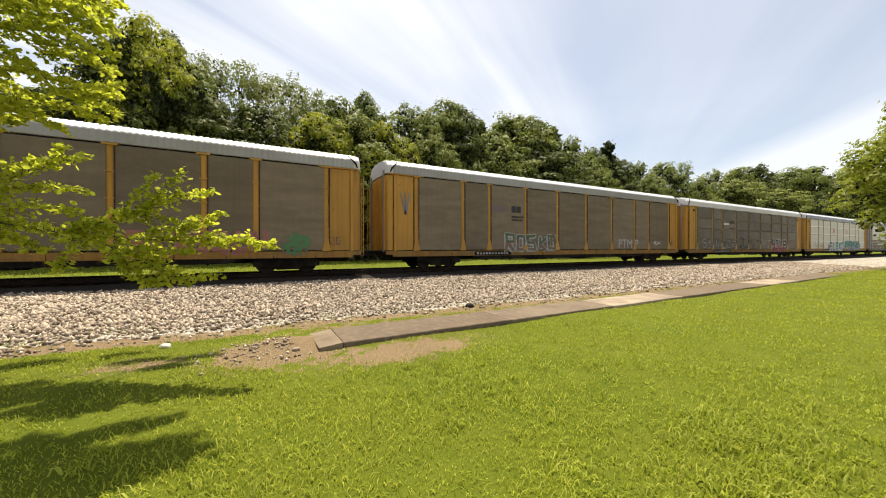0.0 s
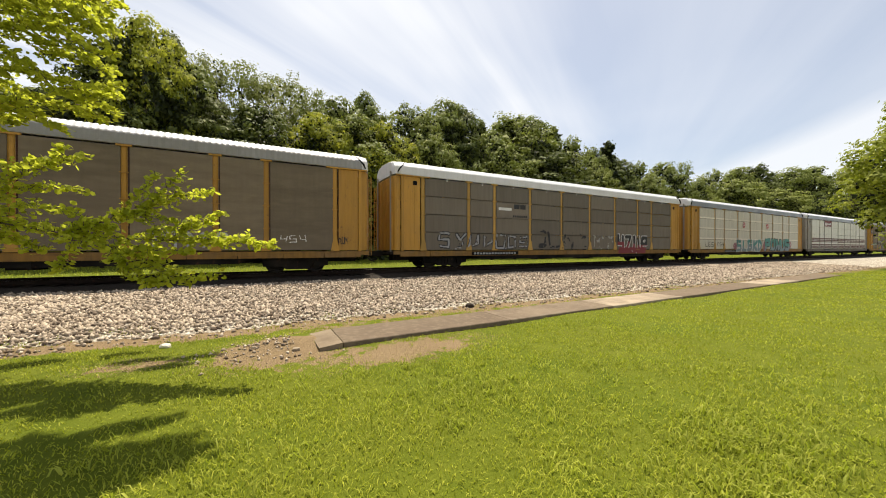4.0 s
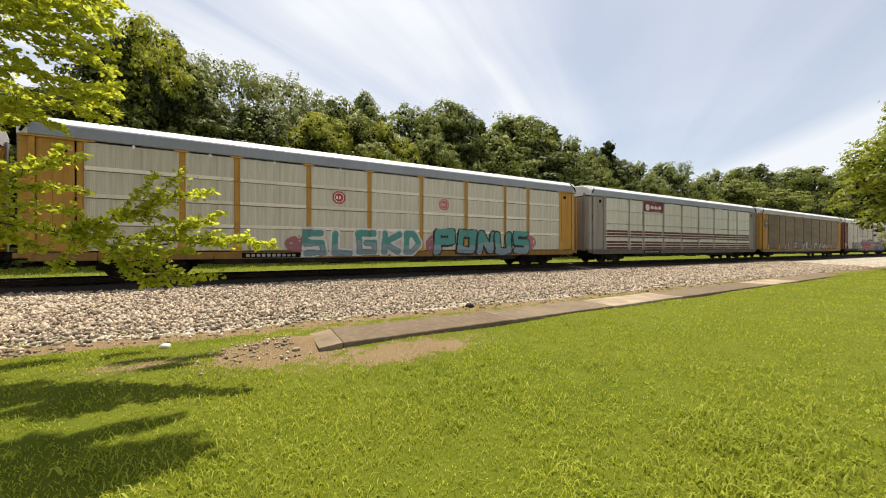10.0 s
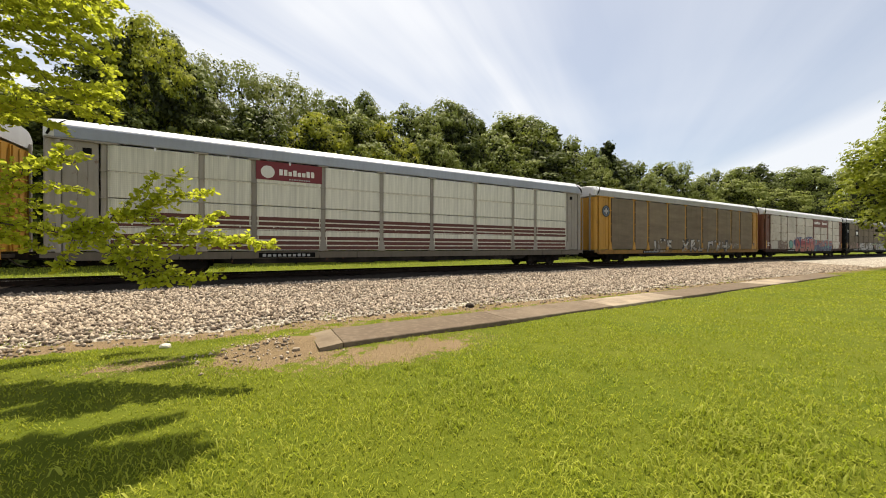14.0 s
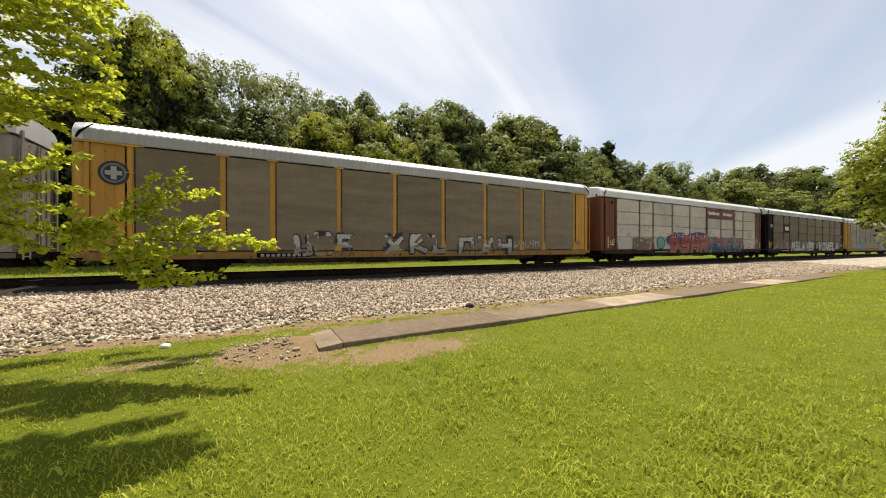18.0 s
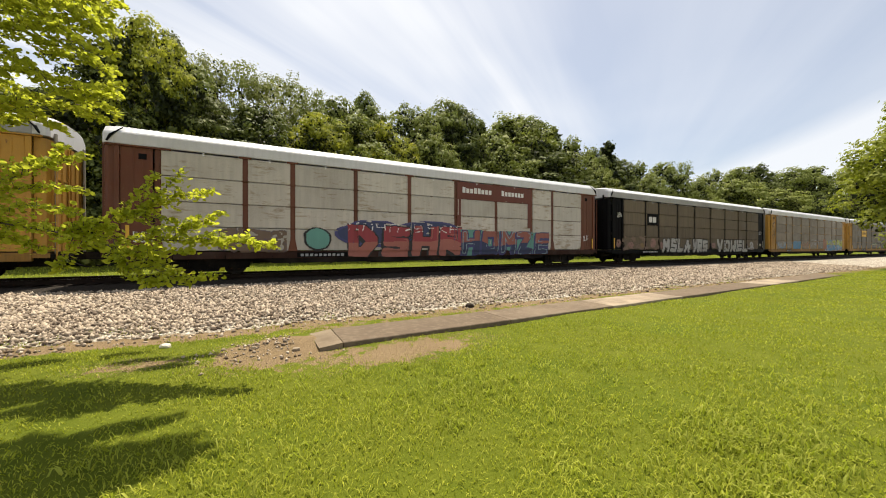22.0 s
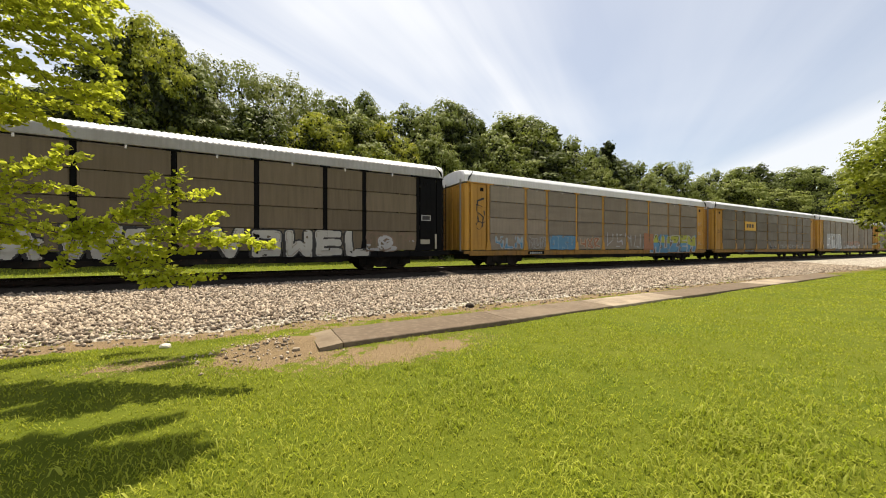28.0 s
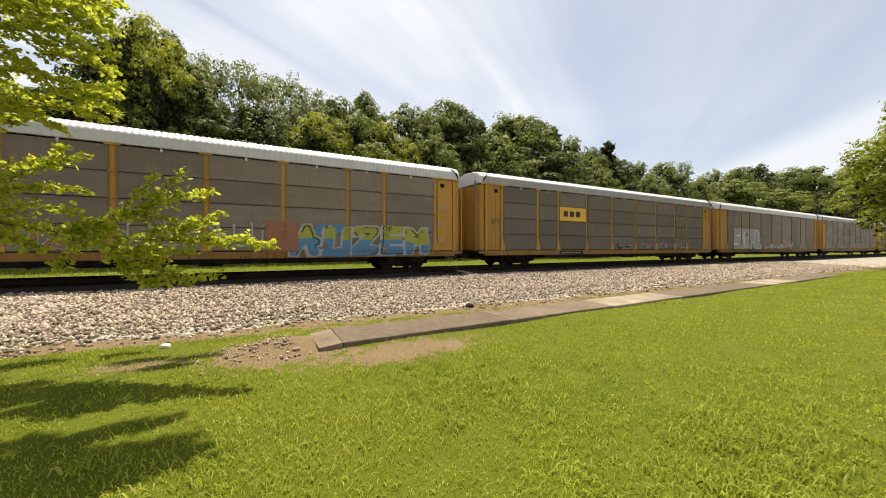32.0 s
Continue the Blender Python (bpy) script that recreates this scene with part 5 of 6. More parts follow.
# X, Y, height, kind, leaf, crown width
TREELINE = (
    (-23.0, 43.2, 14.1, 0, "a", 8.1), (-21.6, 45.9, 15.4, 2, "c", 7.6), (-17.3, 43.2, 15.2, 0, "c", 7.4), (-15.8, 47.2, 17.1, 1, "b", 7.8),
    (-11.6, 41.9, 20.6, 2, "c", 5.7), (-9.0, 40.5, 22.6, 0, "d", 4.9), (-8.5, 45.9, 24.1, 2, "c", 4.8), (-6.6, 41.9, 20.1, 1, "a", 3.2),
    (-4.7, 48.6, 24.0, 4, "e", 5.4), (-2.0, 48.6, 24.1, 4, "b", 5.5), (-5.7, 43.2, 17.9, 0, "c", 5.3), (0.7, 45.9, 22.0, 4, "e", 4.7),
    (3.5, 50.0, 24.7, 4, "e", 6.1), (5.4, 48.6, 22.8, 4, "b", 3.8), (-0.3, 41.9, 17.1, 1, "c", 5.5), (6.1, 43.2, 17.5, 3, "d", 6.1),
    (9.9, 50.0, 22.6, 1, "a", 5.7), (14.0, 51.3, 24.4, 2, "a", 5.9), (10.4, 44.6, 18.5, 1, "b", 6.6), (14.9, 44.6, 18.2, 3, "d", 6.1),
    (20.2, 48.6, 23.3, 3, "b", 7.4), (27.7, 51.3, 26.3, 0, "a", 7.7), (29.8, 50.0, 25.6, 2, "c", 5.8), (21.7, 44.6, 17.8, 3, "b", 5.7),
    (34.6, 51.3, 24.3, 2, "a", 6.1), (42.4, 51.3, 26.8, 1, "b", 9.7), (47.4, 51.3, 27.1, 0, "a", 7.8), (33.8, 45.9, 20.6, 3, "b", 7.4),
    (52.7, 51.3, 26.0, 2, "a", 7.0), (58.5, 51.3, 24.9, 3, "b", 7.3), (64.7, 51.3, 23.2, 2, "a", 6.2), (45.1, 45.9, 19.0, 2, "c", 9.2),
    (67.0, 48.6, 24.9, 5, "c", 7.1), (74.5, 51.3, 22.5, 2, "c", 5.9), (59.5, 45.9, 18.2, 3, "b", 5.7), (86.5, 54.0, 23.6, 3, "b", 8.8),
    (100.4, 55.4, 25.5, 1, "b", 9.6), (108.8, 54.0, 26.6, 4, "b", 7.4), (82.2, 48.6, 19.4, 3, "b", 8.1), (127.7, 55.4, 26.3, 3, "b", 10.8),
    (146.3, 56.7, 29.4, 1, "b", 11.9), (166.1, 58.1, 32.6, 2, "c", 15.0), (196.4, 58.1, 34.9, 0, "a", 21.5), (225.6, 58.1, 38.8, 2, "a", 18.2),
    (128.2, 50.0, 22.4, 3, "b", 15.5), (159.3, 50.0, 22.1, 3, "b", 17.8), (109.8, 51.3, 20.9, 3, "b", 8.0), (268.1, 56.7, 42.6, 0, "a", 26.3),
    (324.3, 55.4, 48.6, 0, "a", 33.5),
)


def build_treeline():
    rng = random.Random(12)
    for x, y, h, kind, leaf, width in TREELINE:
        width = max(width * (1.3 if kind == 5 else 1.25 if x > 80 else 1.8), 4.8 if kind == 5 else 9.0)
        place_tree(kind, x, y, h, rng.uniform(0, 6.28), "leaf_" + leaf, width)
        if rng.random() < 0.6 and kind not in (4, 5):
            k = 1 + rng.uniform(8, 13) / y
            place_tree(6, x * k, y * k, h * rng.uniform(0.62, 0.78) * k, rng.uniform(0, 6.28), "leaf_c", width * 1.2)
    # low growth at the wood's foot
    low = tree_meshes(21, 4.0, 5.0, 26, 0.34, 80, 0.02, inner=12)
    for i in range(46):
        b = -1.35 + 2.6 * i / 45
        y = 45.0 + rng.uniform(-1.5, 4.0)
        t = new("bush")
        tagged(t, "dense green bush at the foot of the wood", "bush", "bushes behind the railway")
        x = sight(b, y)
        t.location = (x, y, float(ground_z(x, y)))
        t.rotation_euler.z = rng.uniform(0, 6.28)
        k = rng.uniform(0.9, 1.8)
        t.scale = (k * (1 + max(0, b) * 0.8), k, k)
        link_mesh("stems", low[0], [M["bark"]], t)
        link_foliage(low[1], rng.choice(("leaf_a", "leaf_b", "leaf_c")), t)


build_treeline()


def build_right_tree():
    tm, cm = tree_meshes(33, 17.0, 10.8, 110, 0.27, 380, 0.14, inner=12)
    t = new("tree")
    tagged(t, "bright green tree with low branches beside the lawn", "tree")
    p = plan(26, 40.2, 0)
    t.location = (p.x, p.y, -0.62)
    link_mesh("trunk", tm, [M["bark"]], t)
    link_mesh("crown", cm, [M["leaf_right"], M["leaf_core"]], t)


build_right_tree()


# boughs of the near tree: points ahead of, right of and above the camera's stand
LOW_BOUGHS = (
    ((4.21, -6.5, 1.59), (4.7, -6.25, 1.52), (4.94, -5.63, 1.38), (5.02, -4.85, 1.3), (5.1, -4.08, 1.26), (5.1, -3.24, 1.24), (5.1, -2.57, 1.2)),
    ((4.86, -6.78, 2.06), (4.86, -6.14, 2.14), (4.94, -5.75, 2.32), (5.02, -5.27, 2.52)),
    ((4.86, -6.62, 1.94), (4.94, -6.08, 2.01), (5.02, -5.68, 2.04), (5.1, -5.36, 2.0)),
    ((4.94, -5.91, 2.32), (4.94, -5.63, 2.44), (4.94, -5.47, 2.63)),
    ((5.18, -7.06, 2.33), (5.18, -6.46, 2.39), (5.1, -5.82, 2.45)),
    ((4.86, -6.54, 1.69), (4.94, -5.91, 1.77), (5.02, -5.52, 1.73), (5.02, -5.31, 1.62)),
    ((4.94, -5.51, 1.35), (4.94, -4.85, 1.54), (5.02, -4.56, 1.84), (5.02, -4.33, 2.09), (5.02, -4.22, 2.22)),
    ((4.94, -4.85, 1.54), (5.02, -4.39, 1.72), (5.02, -4.02, 2.07), (5.02, -3.84, 2.28)),
    ((5.02, -4.52, 1.74), (5.1, -4.0, 1.92), (5.1, -3.45, 1.99)),
    ((4.94, -4.65, 1.61), (4.94, -4.2, 1.61), (5.02, -3.92, 1.54)),
    ((5.1, -4.08, 1.28), (5.1, -3.74, 1.5), (5.1, -3.51, 1.58), (5.1, -3.3, 1.68)),
    ((5.02, -4.43, 1.38), (5.1, -3.95, 1.44), (5.1, -3.79, 1.55)),
    ((5.02, -3.77, 1.27), (5.02, -3.19, 1.3), (5.02, -2.81, 1.25), (5.02, -2.49, 1.2)),
    ((4.94, -5.51, 1.34), (4.94, -4.85, 1.19), (4.94, -4.45, 1.05), (4.94, -4.23, 0.96)),
    ((4.86, -4.77, 1.19), (4.78, -4.41, 0.92), (4.78, -4.24, 0.71), (4.78, -3.9, 0.66)),
    ((4.94, -4.33, 0.93), (4.86, -3.89, 0.74), (4.86, -3.56, 0.71), (4.86, -3.19, 0.78)),
    ((5.02, -4.6, 1.19), (4.94, -4.03, 1.09), (4.94, -3.66, 1.11)),
    ((4.86, -5.26, 1.3), (4.86, -5.35, 1.03), (4.86, -5.5, 0.87)),
    ((4.86, -6.62, 1.38), (4.86, -5.98, 1.23), (4.86, -5.69, 1.17)),
    ((5.02, -5.52, 1.51), (5.02, -5.18, 1.55), (5.02, -4.85, 1.43)),
    ((4.86, -4.69, 1.26), (4.78, -4.54, 1.0), (4.78, -4.44, 0.84)),
    ((5.02, -6.67, 1.55), (5.02, -6.26, 1.51), (5.02, -5.76, 1.43)),
)
CROWN_BOUGHS = (
    ((6, -8.57, 4.95), (6.2, -7.73, 4.97), (6.4, -7.03, 4.89), (6.5, -6.22, 4.84)),
    ((6, -8.57, 4.35), (6.2, -7.73, 4.36), (6.3, -7.02, 4.2), (6.4, -6.07, 3.99)),
    ((6.2, -8.86, 3.95), (6.4, -8.08, 3.88), (6.4, -7.13, 3.77), (6.4, -6.29, 3.53)),
    ((5.8, -8.29, 3.58), (6, -7.78, 3.56), (6, -7.18, 3.48), (6, -6.71, 3.26)),
    ((6.2, -8.86, 5.49), (6.4, -7.87, 5.57), (6.6, -7.14, 5.49), (6.6, -6.29, 5.33)),
    ((6.4, -9.14, 6.15), (6.6, -7.9, 6.11), (6.8, -7.13, 6.07), (6.8, -6.32, 5.97)),
    ((6.0, -7.88, 5.54), (6.1, -7.2, 5.42), (6.1, -6.9, 5.01)),
    ((6.4, -7.66, 4.78), (6.6, -7.03, 4.84), (6.6, -6.39, 4.51)),
    ((6.1, -6.9, 4.0), (6.2, -6.4, 4.0), (6.2, -5.86, 4.15)),
    ((5.7, -7.95, 4.48), (5.9, -7.45, 4.5), (6, -7.08, 4.25), (6, -6.79, 3.91)),
    ((6.5, -9.28, 4.3), (6.6, -8.45, 4.35), (6.6, -7.85, 4.07)),
    ((6.6, -7.25, 5.33), (6.7, -6.8, 5.5), (6.7, -6.41, 5.75)),
    ((5.9, -7.45, 5.08), (6, -6.88, 5.1), (6, -6.29, 4.77)),
    ((6.3, -6.81, 3.89), (6.4, -6.39, 3.88), (6.4, -6.12, 3.74)),
    ((6.4, -8.93, 3.4), (6.4, -8.4, 3.49), (6.4, -7.93, 3.49)),
    ((5.6, -8.0, 3.31), (5.7, -7.48, 3.53), (5.8, -7.13, 3.67)),
    ((6, -8.37, 6.14), (6.2, -7.42, 6.2), (6.4, -6.39, 6.26)),
    ((6.3, -8.79, 5.66), (6.4, -7.66, 5.84), (6.4, -6.92, 5.65), (6.4, -6.29, 5.52)),
    ((6.6, -9.21, 5.55), (6.7, -8.24, 5.45), (6.7, -7.47, 5.67), (6.7, -6.8, 6.17)),
    ((6.2, -8.04, 6.0), (6.2, -7.11, 5.77), (6.2, -6.5, 5.47), (6.2, -6.14, 5.08)),
    ((6.8, -8.59, 6.02), (6.9, -7.69, 6.26), (6.9, -6.66, 6.37)),
)
# shaded lawn patches; tufts of the unseen upper crown are placed to cast them
SHADE = ((-3.28, 7.51), (-0.91, 6.71), (-1.2, 6.34), (-2.48, 5.73), (-1.8, 4.11), (-1.69, 4.24), (-1.57, 4.33), (-1.4, 4.4), (-1.2, 4.4), (-1.05, 4.38),
         (-1.02, 3.8), (-0.85, 3.62), (-0.75, 3.84), (-0.66, 3.58), (-0.76, 3.42), (-0.97, 3.88), (-1.55, 3.62), (-1.43, 3.61), (-1.24, 3.6), (-1.12, 3.61),
         (-0.93, 3.45), (-1.67, 3.88), (-1.53, 3.9), (-2.0, 4.53), (-1.45, 4.0), (-1.45, 3.61), (-1.21, 3.45), (-1.73, 4.18), (-1.1, 3.35), (-2.95, 7.47),
         (-1.99, 7.42), (-1.65, 6.86), (-2.39, 5.93), (-2.15, 5.95), (-1.81, 5.53), (-2.73, 6.3), (-2.15, 5.35), (-1.77, 5.12))


def twig_leaves(centres, axes, normals, size, rng):
    """Cupped leaves with six corners, each along its own axis. Returns corners (n * 6, 3)."""
    n = len(centres)
    nrm = normals / (np.linalg.norm(normals, axis=1, keepdims=True) + 1e-9)
    t = axes - nrm * np.sum(axes * nrm, 1, keepdims=True)
    t /= np.linalg.norm(t, axis=1, keepdims=True) + 1e-9
    b = np.cross(nrm, t)
    L = (size * rng.uniform(0.65, 1.25, n))[:, None]
    W = L * rng.uniform(0.60, 0.85, n)[:, None]
    sag = nrm * L * rng.uniform(0.02, 0.16, n)[:, None]
    ring = [centres + t * L * u + b * W * w - sag * (abs(w) * 2) for u, w in ((-0.5, 0.0), (-0.22, 0.42), (0.2, 0.5), (0.56, 0.0), (0.2, -0.5), (-0.22, -0.42))]
    return np.stack(ring, 1).reshape(-1, 3)


def build_near_tree():
    """The tree beside the camera: trunk out of sight, sprays of leaves on long boughs and a crown overhead."""
    rng = np.random.default_rng(77)
    t = new("tree")
    base = plan(2.6, -8.2, 0)
    t.location = (base.x, base.y, -0.62)
    tagged(t, "young tree with fresh yellow-green leaves and a long low bough", "tree")
    off = Vector((base.x, base.y, -0.62))

    def P(a, r, z):
        return plan(a, r, z) - off

    wood = bmesh.new()
    trunk_top = P(3.0, -7.9, 11.0)
    tube(wood, [Vector((0, 0, -0.3)), P(2.7, -8.1, 1.5), P(2.9, -8.0, 4.0), trunk_top], [0.20, 0.16, 0.12, 0.03], 9)
    cs, ax, ns, sz = [], [], [], []
    grain = 0.076

    def leafy(a, d, length):
        """Leaves set alternately along one twig."""
        n = max(3, int(length / 0.021))
        u = (np.arange(n) + rng.uniform(0, 0.9, n)) / n
        side = np.array(Vector((0, 0, 1)).cross(d).normalized())
        sgn = np.where(np.arange(n) % 2, 1.0, -1.0)[:, None]
        dd = np.array(d)
        p = np.array(a) + dd * (u * length)[:, None] - np.array([0, 0, 0.16]) * (u * u * length)[:, None]
        cs.append(p + sgn * side * 0.03 + rng.normal(0, 0.022, (n, 3)))
        ax.append(dd * 0.55 + sgn * side * 0.8 + rng.normal(0, 0.25, (n, 3)) + np.array([0, 0, -0.3]))
        ns.append(np.array([0, 0, 0.75]) + rng.normal(0, 0.72, (n, 3)))
        sz.append(np.full(n, grain))

    def spray(pts, r0, reach, gap, lift=0.0):
        """A bough with side twigs to both sides, leafy to its tip."""
        tube(wood, pts, [r0 * (1 - 0.85 * i / (len(pts) - 1)) for i in range(len(pts))], 5)
        run = [0.0]
        for p, q in zip(pts, pts[1:]):
            run.append(run[-1] + (q - p).length)
        s, flip = 0.05, 1
        while s < run[-1]:
            k = max(i for i in range(len(pts) - 1) if run[i] <= s)
            a = pts[k].lerp(pts[k + 1], (s - run[k]) / (run[k + 1] - run[k]))
            along = (pts[k + 1] - pts[k]).normalized()
            side = Vector((0, 0, 1)).cross(along).normalized() * flip
            u = s / run[-1]
            d = (along * rng.uniform(0.35, 0.8) + side * rng.uniform(0.3, 0.8) + Vector((0, 0, rng.uniform(-0.75, 0.8) + lift))).normalized()
            ln = reach * (1.0 - 0.6 * u) * rng.uniform(0.45, 1.1)
            tube(wood, [a, a + d * ln * 0.9], [0.006, 0.002], 3)
            leafy(a, d, ln)
            if ln > 0.28:
                d2 = (d + Vector(rng.normal(0, 0.5, 3))).normalized()
                leafy(a + d * ln * 0.4, d2, ln * 0.5)
            flip = -flip
            s += gap * rng.uniform(0.6, 1.4)
        end = (pts[-1] - pts[-2]).normalized()
        leafy(pts[-1] - end * 0.2, end, 0.26)

    for k, row in enumerate(LOW_BOUGHS):
        spray([P(*p) for p in row], 0.02 if k == 0 else 0.007, 0.29, 0.042)
    grain = 0.092
    for row in CROWN_BOUGHS:
        for shift in (0.0, 0.45):
            j = rng.normal(0, 0.07, 3) if shift else np.zeros(3)
            spray([P(a + shift + j[0], (r + j[1]) * (1 + shift / a), z + (z - 1.15) * shift / a + j[2]) for a, r, z in row], 0.012, 0.36, 0.10, 0.0)
    limbs = ((6.0, -8.6, 2.0), (6.2, -8.8, 4.6), (6.2, -8.9, 5.6), (5.4, -8.5, 1.6))
    for a, r, z in limbs:
        s0 = Vector((0, 0, 0)).lerp(trunk_top, min(0.9, 0.12 + 0.09 * z))
        tip = P(a, r, z)
        tube(wood, [s0, s0.lerp(tip, 0.5) + Vector((0, 0, 0.25)), tip], [0.05, 0.035, 0.02], 6)
    # the upper crown, out of view: tufts on limbs, placed to shade the lawn
    top_c = []
    for gx, gy in SHADE:
        h = rng.uniform(7.6, 8.6) + 0.7 * max(0.0, gy - 5.0)
        tip = Vector((gx + SUN_WAY.x / SUN_WAY.z * h, gy + SUN_WAY.y / SUN_WAY.z * h, h - 0.62)) - off
        s0 = Vector((0, 0, 0)).lerp(trunk_top, rng.uniform(0.6, 0.8))
        tube(wood, [s0, s0.lerp(tip, 0.5) + Vector((0, 0, 0.5)), tip], [0.03, 0.02, 0.006], 5)
        top_c.append(np.array(tip) + rng.normal(0, 1, (110, 3)) * np.array([0.15, 0.05, 0.09]))
    # dense leaf masses added out of view to block sky light
    for a, r, z in ((2.0, -7.0, 8.6), (3.2, -8.6, 8.9), (1.2, -8.8, 8.4), (4.6, -9.4, 7.6), (2.4, -10.2, 8.2), (4.4, -8.9, 9.6), (3.4, -8.4, 10.6), (2.2, -9.2, 10.2), (1.0, -10.2, 8.6), (3.0, -8.2, 11.4), (0.5, -6.2, 7.4), (-0.5, -7.8, 6.6), (-1.2, -9.4, 7.6), (2.2, -11.4, 6.2), (4.2, -11.2, 8.8), (0.4, -11.6, 6.8), (-1.8, -7.0, 8.4), (3.8, -12.4, 7.2), (1.2, -9.8, 5.2), (-1.0, -11.0, 9.0)):
        tip = P(a, r, z)
        s0 = trunk_top * rng.uniform(0.6, 0.85)
        tube(wood, [s0, s0.lerp(tip, 0.5) + Vector((0, 0, 0.3)), tip], [0.04, 0.03, 0.01], 5)
        top_c.append(np.array(tip) + rng.normal(0, 1, (1300, 3)) * np.array([0.62, 0.62, 0.5]))
    top_c = np.concatenate(top_c)
    up = np.tile([0, 0, 0.9], (len(top_c), 1))
    link_mesh("upper_leaves", quads_mesh("upper_leaves", leaf_cards(rng, top_c, up, 0.13)), [M["leaf_upper"]], t)
    part("trunk", wood, M["bark"], t, smooth=True)
    me = quads_mesh("leaves", twig_leaves(np.concatenate(cs), np.concatenate(ax), np.concatenate(ns), np.concatenate(sz), rng), 6)
    link_mesh("leaves", me, [M["leaf_near"]], t)


build_near_tree()


# ---- ballast and grass ----
def slab_mask(x, y):
    y0 = 6.2 + 0.028 * (x - 1.0)
    return (x > 0.55) & (x < 30.6) & (y > y0 - 0.03) & (y < y0 + 1.22)


def build_ballast():
    """Loose crushed stones over the bed beside the track."""
    rng = np.random.default_rng(5)
    n = 72000
    # denser towards the stand of the camera
    x = -9 + 58 * rng.uniform(0, 1, n) ** 1.9
    y = rng.uniform(8.1, 15.0, n)
    keep = rng.uniform(0, 1, n) < fade(y, 8.6, 9.5) * 0.86 + 0.14
    x, y = x[keep], y[keep]
    px, py = rng.normal(0.2, 0.5, 230), rng.normal(6.6, 0.35, 230)
    far = slab_mask(px, py)
    x, y = np.concatenate([x, px[~far]]), np.concatenate([y, py[~far]])
    n = len(x)
    s = 0.0305 * rng.uniform(0.5, 1.8, n)
    s = np.where(y < 8.2, s * 0.55, s)
    z = ground_z(x, y) + s * 0.42
    octa = np.array([(1, 0, 0), (-1, 0, 0), (0, 1, 0), (0, -1, 0), (0, 0, 1), (0, 0, -1)], dtype=float)
    tri = np.array([(0, 2, 4), (2, 1, 4), (1, 3, 4), (3, 0, 4), (2, 0, 5), (1, 2, 5), (3, 1, 5), (0, 3, 5)])
    q = rng.uniform(0, 2 * np.pi, n)
    v = octa[None] * rng.uniform(0.65, 1.35, (n, 6, 1)) * s[:, None, None] + rng.normal(0, 0.22, (n, 6, 3)) * s[:, None, None]
    v[:, :, 0] *= rng.uniform(0.9, 1.6, n)[:, None]
    v[:, :, 2] *= 1.05
    c, d = np.cos(q)[:, None], np.sin(q)[:, None]
    vx, vy = v[:, :, 0] * c - v[:, :, 1] * d, v[:, :, 0] * d + v[:, :, 1] * c
    V = np.stack([vx + x[:, None], vy + y[:, None], v[:, :, 2] + z[:, None]], -1).reshape(-1, 3)
    F = (tri[None] + 6 * np.arange(n)[:, None, None]).reshape(-1, 3)
    ob = link_mesh("ballast_stones", faces_mesh("ballast_stones", V, F), [M["stone"]])
    tagged(ob, "loose pale grey crushed stone ballast", "gravel", kind="stuff")


build_ballast()


def build_stone(name, x, y, size, mat, label, seed):
    rng = random.Random(seed)
    bm = bmesh.new()
    bmesh.ops.create_icosphere(bm, subdivisions=2, radius=size)
    for v in bm.verts:
        v.co = Vector((v.co.x * 1.3, v.co.y, v.co.z * 0.75)) * rng.uniform(0.8, 1.15)
    ob = part(name, bm, mat)
    ob.location = (x, y, float(ground_z(x, y)) + size * 0.35)
    tagged(ob, label, "stone")


build_stone("stone", 5.45, 8.5, 0.11, M["tie"], "dark lump of stone beside the footway", 1)
build_stone("stone", -1.48, 7.7, 0.07, M["band_light"], "pale stone lying in the grass", 2)
build_stone("stone", 0.55, 6.35, 0.05, M["concrete_pale"], "small broken piece of concrete on soil", 3)


def blades(name, x, y, h, w, lean, rng, mat, label):
    n = len(x)
    z = ground_z(x, y) - 0.006
    q = rng.uniform(0, 2 * np.pi, n)
    f = rng.uniform(0, 2 * np.pi, n)
    dx, dy = np.cos(q) * w / 2, np.sin(q) * w / 2
    lx, ly = np.cos(f) * lean * h, np.sin(f) * lean * h
    b0 = np.stack([x - dx, y - dy, z], -1)
    b1 = np.stack([x + dx, y + dy, z], -1)
    m1 = np.stack([x + dx * 0.8 + lx * 0.35, y + dy * 0.8 + ly * 0.35, z + h * 0.62], -1)
    m0 = np.stack([x - dx * 0.8 + lx * 0.35, y - dy * 0.8 + ly * 0.35, z + h * 0.62], -1)
    t = np.stack([x + lx, y + ly, z + h * np.sqrt(np.maximum(0.1, 1 - 0.5 * lean ** 2))], -1)
    V = np.stack([b0, b1, m1, m0, t], 1).reshape(-1, 3)
    i = 5 * np.arange(n)
    F = np.concatenate([np.stack([i, i + 1, i + 2], -1), np.stack([i, i + 2, i + 3], -1), np.stack([i + 3, i + 2, i + 4], -1)])
    ob = link_mesh(name, faces_mesh(name, V, F), [M[mat]])
    tagged(ob, label, "grass", kind="stuff")


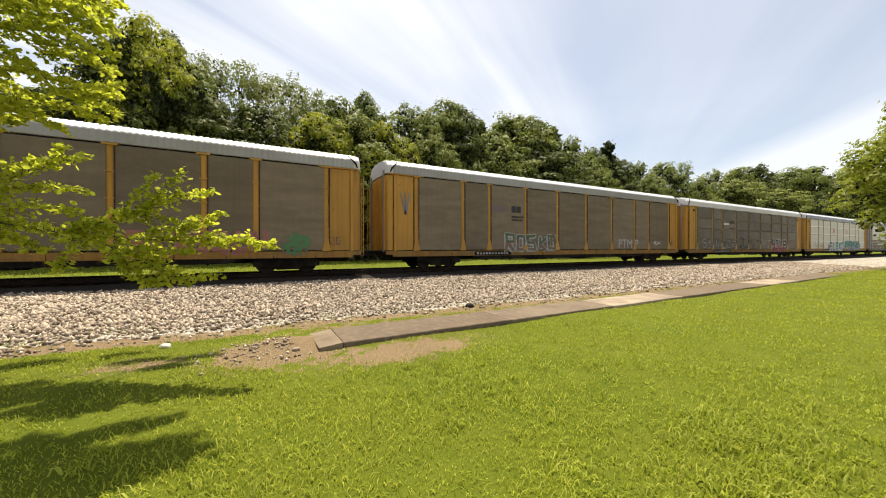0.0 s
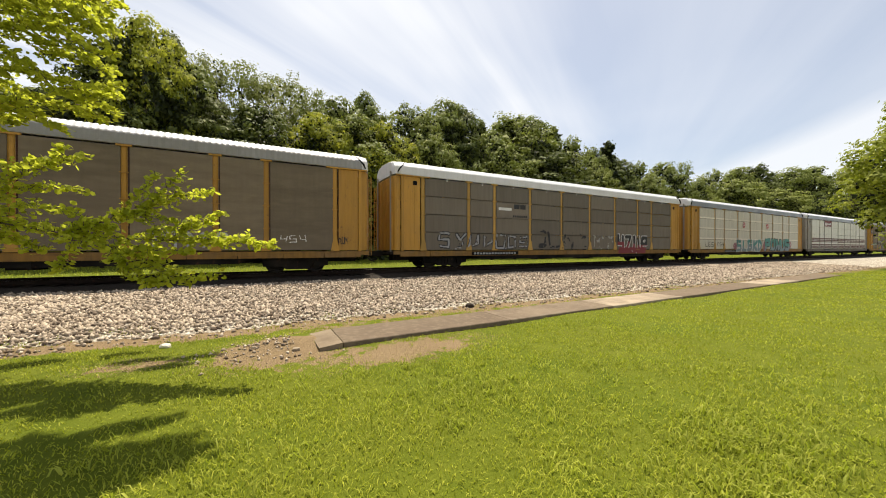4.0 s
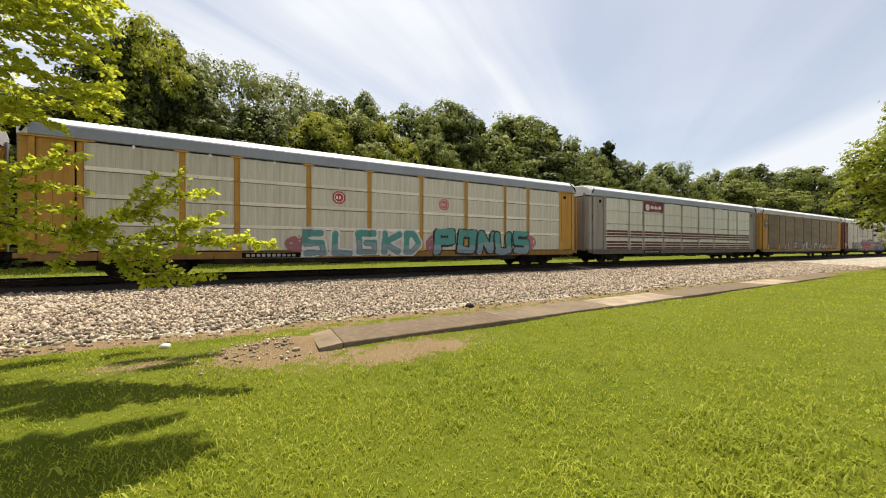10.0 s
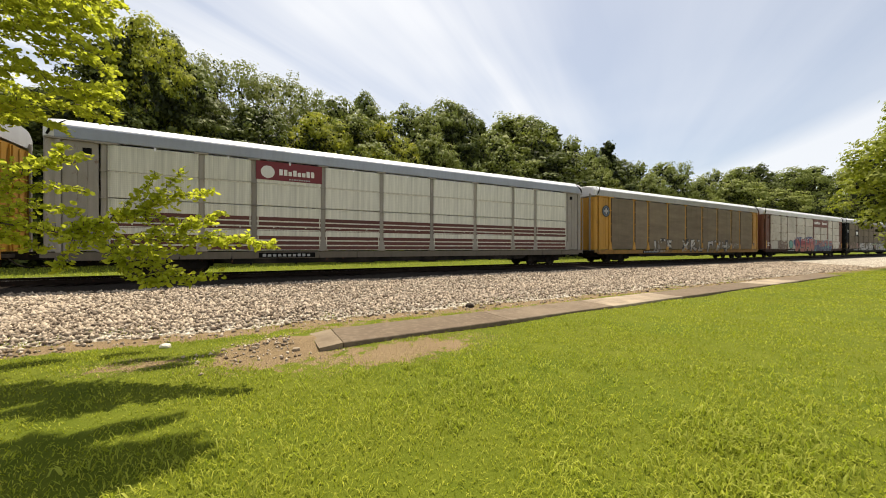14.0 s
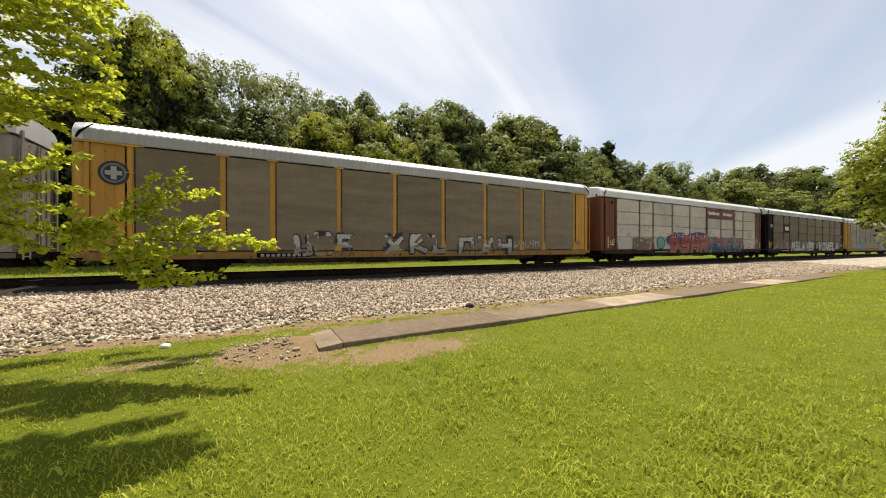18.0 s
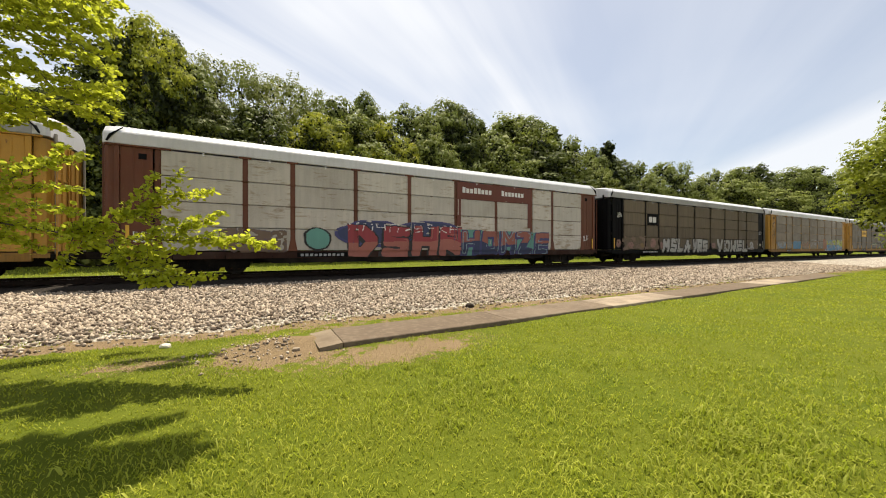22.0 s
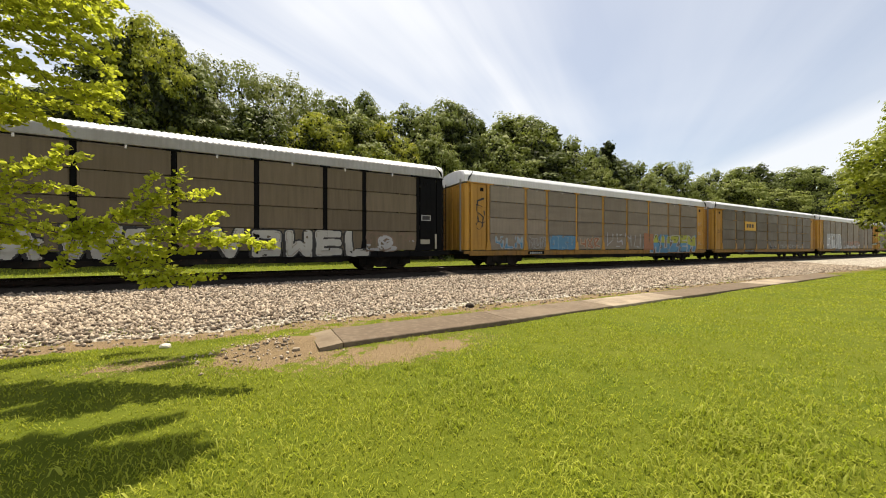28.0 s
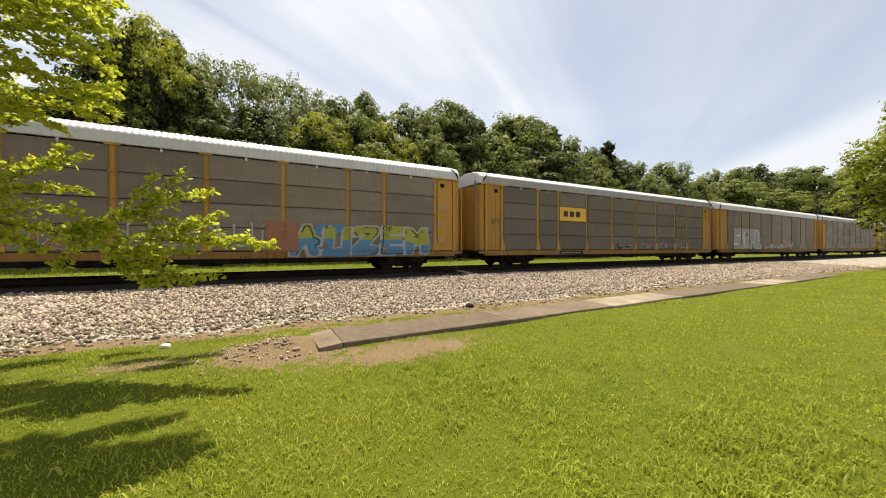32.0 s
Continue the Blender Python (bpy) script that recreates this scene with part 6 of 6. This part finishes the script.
def build_grass():
    rng = np.random.default_rng(8)
    n = 310000
    r = 0.3 + 41 * rng.uniform(0, 1, n) ** 1.25
    a = rng.uniform(radians(1), radians(124), n)
    x, y = r * np.cos(a), r * np.sin(a)
    tuft = np.sin(2.1 * x + 1.3 * np.sin(1.7 * y)) * np.sin(1.9 * y + 1.1 * np.sin(1.4 * x))
    ok = (y < 8.3 + 0.25 * np.sin(1.7 * x)) & ~slab_mask(x, y) & (rng.uniform(0, 1, n) > bare(x, y) * 1.15) & (rng.uniform(-2.2, 1, n) < tuft + 0.35)
    x, y, r, tuft = x[ok], y[ok], r[ok], tuft[ok]
    # the lawn goes on round the stand
    rr, aa = 11 * np.sqrt(rng.uniform(0.002, 1, 60000)), rng.uniform(radians(124), radians(361), 60000)
    ex, ey = rr * np.cos(aa), rr * np.sin(aa)
    ex, ey, rr = ex[ey < 7.9], ey[ey < 7.9], rr[ey < 7.9]
    x, y, r, tuft = np.concatenate([x, ex]), np.concatenate([y, ey]), np.concatenate([r, rr]), np.concatenate([tuft, 0 * ex])
    h = 0.054 * rng.uniform(0.45, 1.3, len(x)) * (1 + 0.3 * tuft)
    w = (0.0056 + 0.0009 * r) * rng.uniform(0.7, 1.3, len(x))
    blades("grass", x, y, h, w, rng.uniform(0.3, 1.5, len(x)), rng, "blade", "mown yellow-green lawn grass")
    # taller coarse tufts
    n = 1000
    r = np.sqrt(rng.uniform(2.0 ** 2, 9.0 ** 2, n)); a = rng.uniform(radians(4), radians(110), n)
    cx, cy = r * np.cos(a), r * np.sin(a)
    patch = np.sin(1.1 * cx + 0.9 * np.sin(1.3 * cy)) * np.sin(1.5 * cy + 0.8 * np.sin(0.9 * cx))
    sel = rng.uniform(-0.9, 1, n) < patch
    cx, cy = cx[sel], cy[sel]
    for mx, my, sx, sy, q in ((3.95, 1.35, 0.6, 0.3, 150), (2.2, 3.6, 0.5, 0.4, 110), (3.0, 0.9, 0.35, 0.2, 60)):
        cx, cy = np.concatenate([cx, rng.normal(mx, sx, q)]), np.concatenate([cy, rng.normal(my, sy, q)])
    ok = (cy < 6.0) & (bare(cx, cy) < 0.25)
    cx, cy = cx[ok], cy[ok]
    k = 11
    x = (cx[:, None] + rng.normal(0, 0.06, (len(cx), k))).ravel()
    y = (cy[:, None] + rng.normal(0, 0.06, (len(cx), k))).ravel()
    blades("grass_tufts", x, y, rng.uniform(0.05, 0.125, len(x)), rng.uniform(0.009, 0.018, len(x)), rng.uniform(0.4, 1.4, len(x)), rng, "tuft", "coarse taller tufts in the lawn")
    # dry thatch and sparse blades on the bare soil
    n = 26000
    x, y = rng.uniform(-3.0, 4.6, n), rng.uniform(4.3, 7.6, n)
    d = bare(x, y)
    ok = (d > 0.12) & ~slab_mask(x, y) & (rng.uniform(0, 1, n) < 0.45 + 0.5 * np.sin(3.1 * x + 2.0 * y) * np.sin(2.7 * y - 1.3 * x)) & (np.hypot((x - 0.35) / 0.8, (y - 6.8) / 0.5) > 1)
    x, y = x[ok], y[ok]
    blades("thatch", x, y, rng.uniform(0.012, 0.04, len(x)), rng.uniform(0.005, 0.011, len(x)), rng.uniform(0.8, 2.4, len(x)), rng, "straw", "dry straw-coloured thatch on bare soil")
    # rough grass beyond the railway
    n = 24000
    x, y = -26 + 110 * rng.uniform(0, 1, n) ** 1.4, rng.uniform(23.0, 44, n)
    blades("rough_grass", x, y, rng.uniform(0.06, 0.20, n), rng.uniform(0.02, 0.05, n), rng.uniform(0.3, 1.2, n), rng, "tuft", "rough grass and weeds behind the railway")
    # weeds along the footway and the ballast's toe
    n = 30000
    x = rng.uniform(-7, 26, n); y = rng.uniform(7.2, 9.6, n)
    p = 0.5 + 0.5 * np.sin(2.3 * x + 0.8) * np.sin(1.1 * x + 3.1 * y)
    ok = (rng.uniform(0, 1, n) < p ** 3) & ~slab_mask(x, y)
    x, y = x[ok], y[ok]
    blades("weeds", x, y, rng.uniform(0.02, 0.06, len(x)), rng.uniform(0.008, 0.018, len(x)), rng.uniform(0.3, 1.1, len(x)), rng, "weed", "sparse weeds between footway and ballast")


build_grass()


# ---- what moves ----
def motions():
    times = [1.0 * k for k in range(33)]
    for i, c in enumerate(CARS):
        walk(c, [(t, pose(car_x(i, t), TRACK_Y, 0)) for t in times])
    steps = [k / 15 for k in range(481)]
    for ob, wx, c in WHEELS:
        i = CARS.index(c)
        walk(ob, [(t, pose(wx, 0, WHEEL_R, 0, math.degrees(car_x(i, t) / WHEEL_R), 0)) for t in steps])


motions()
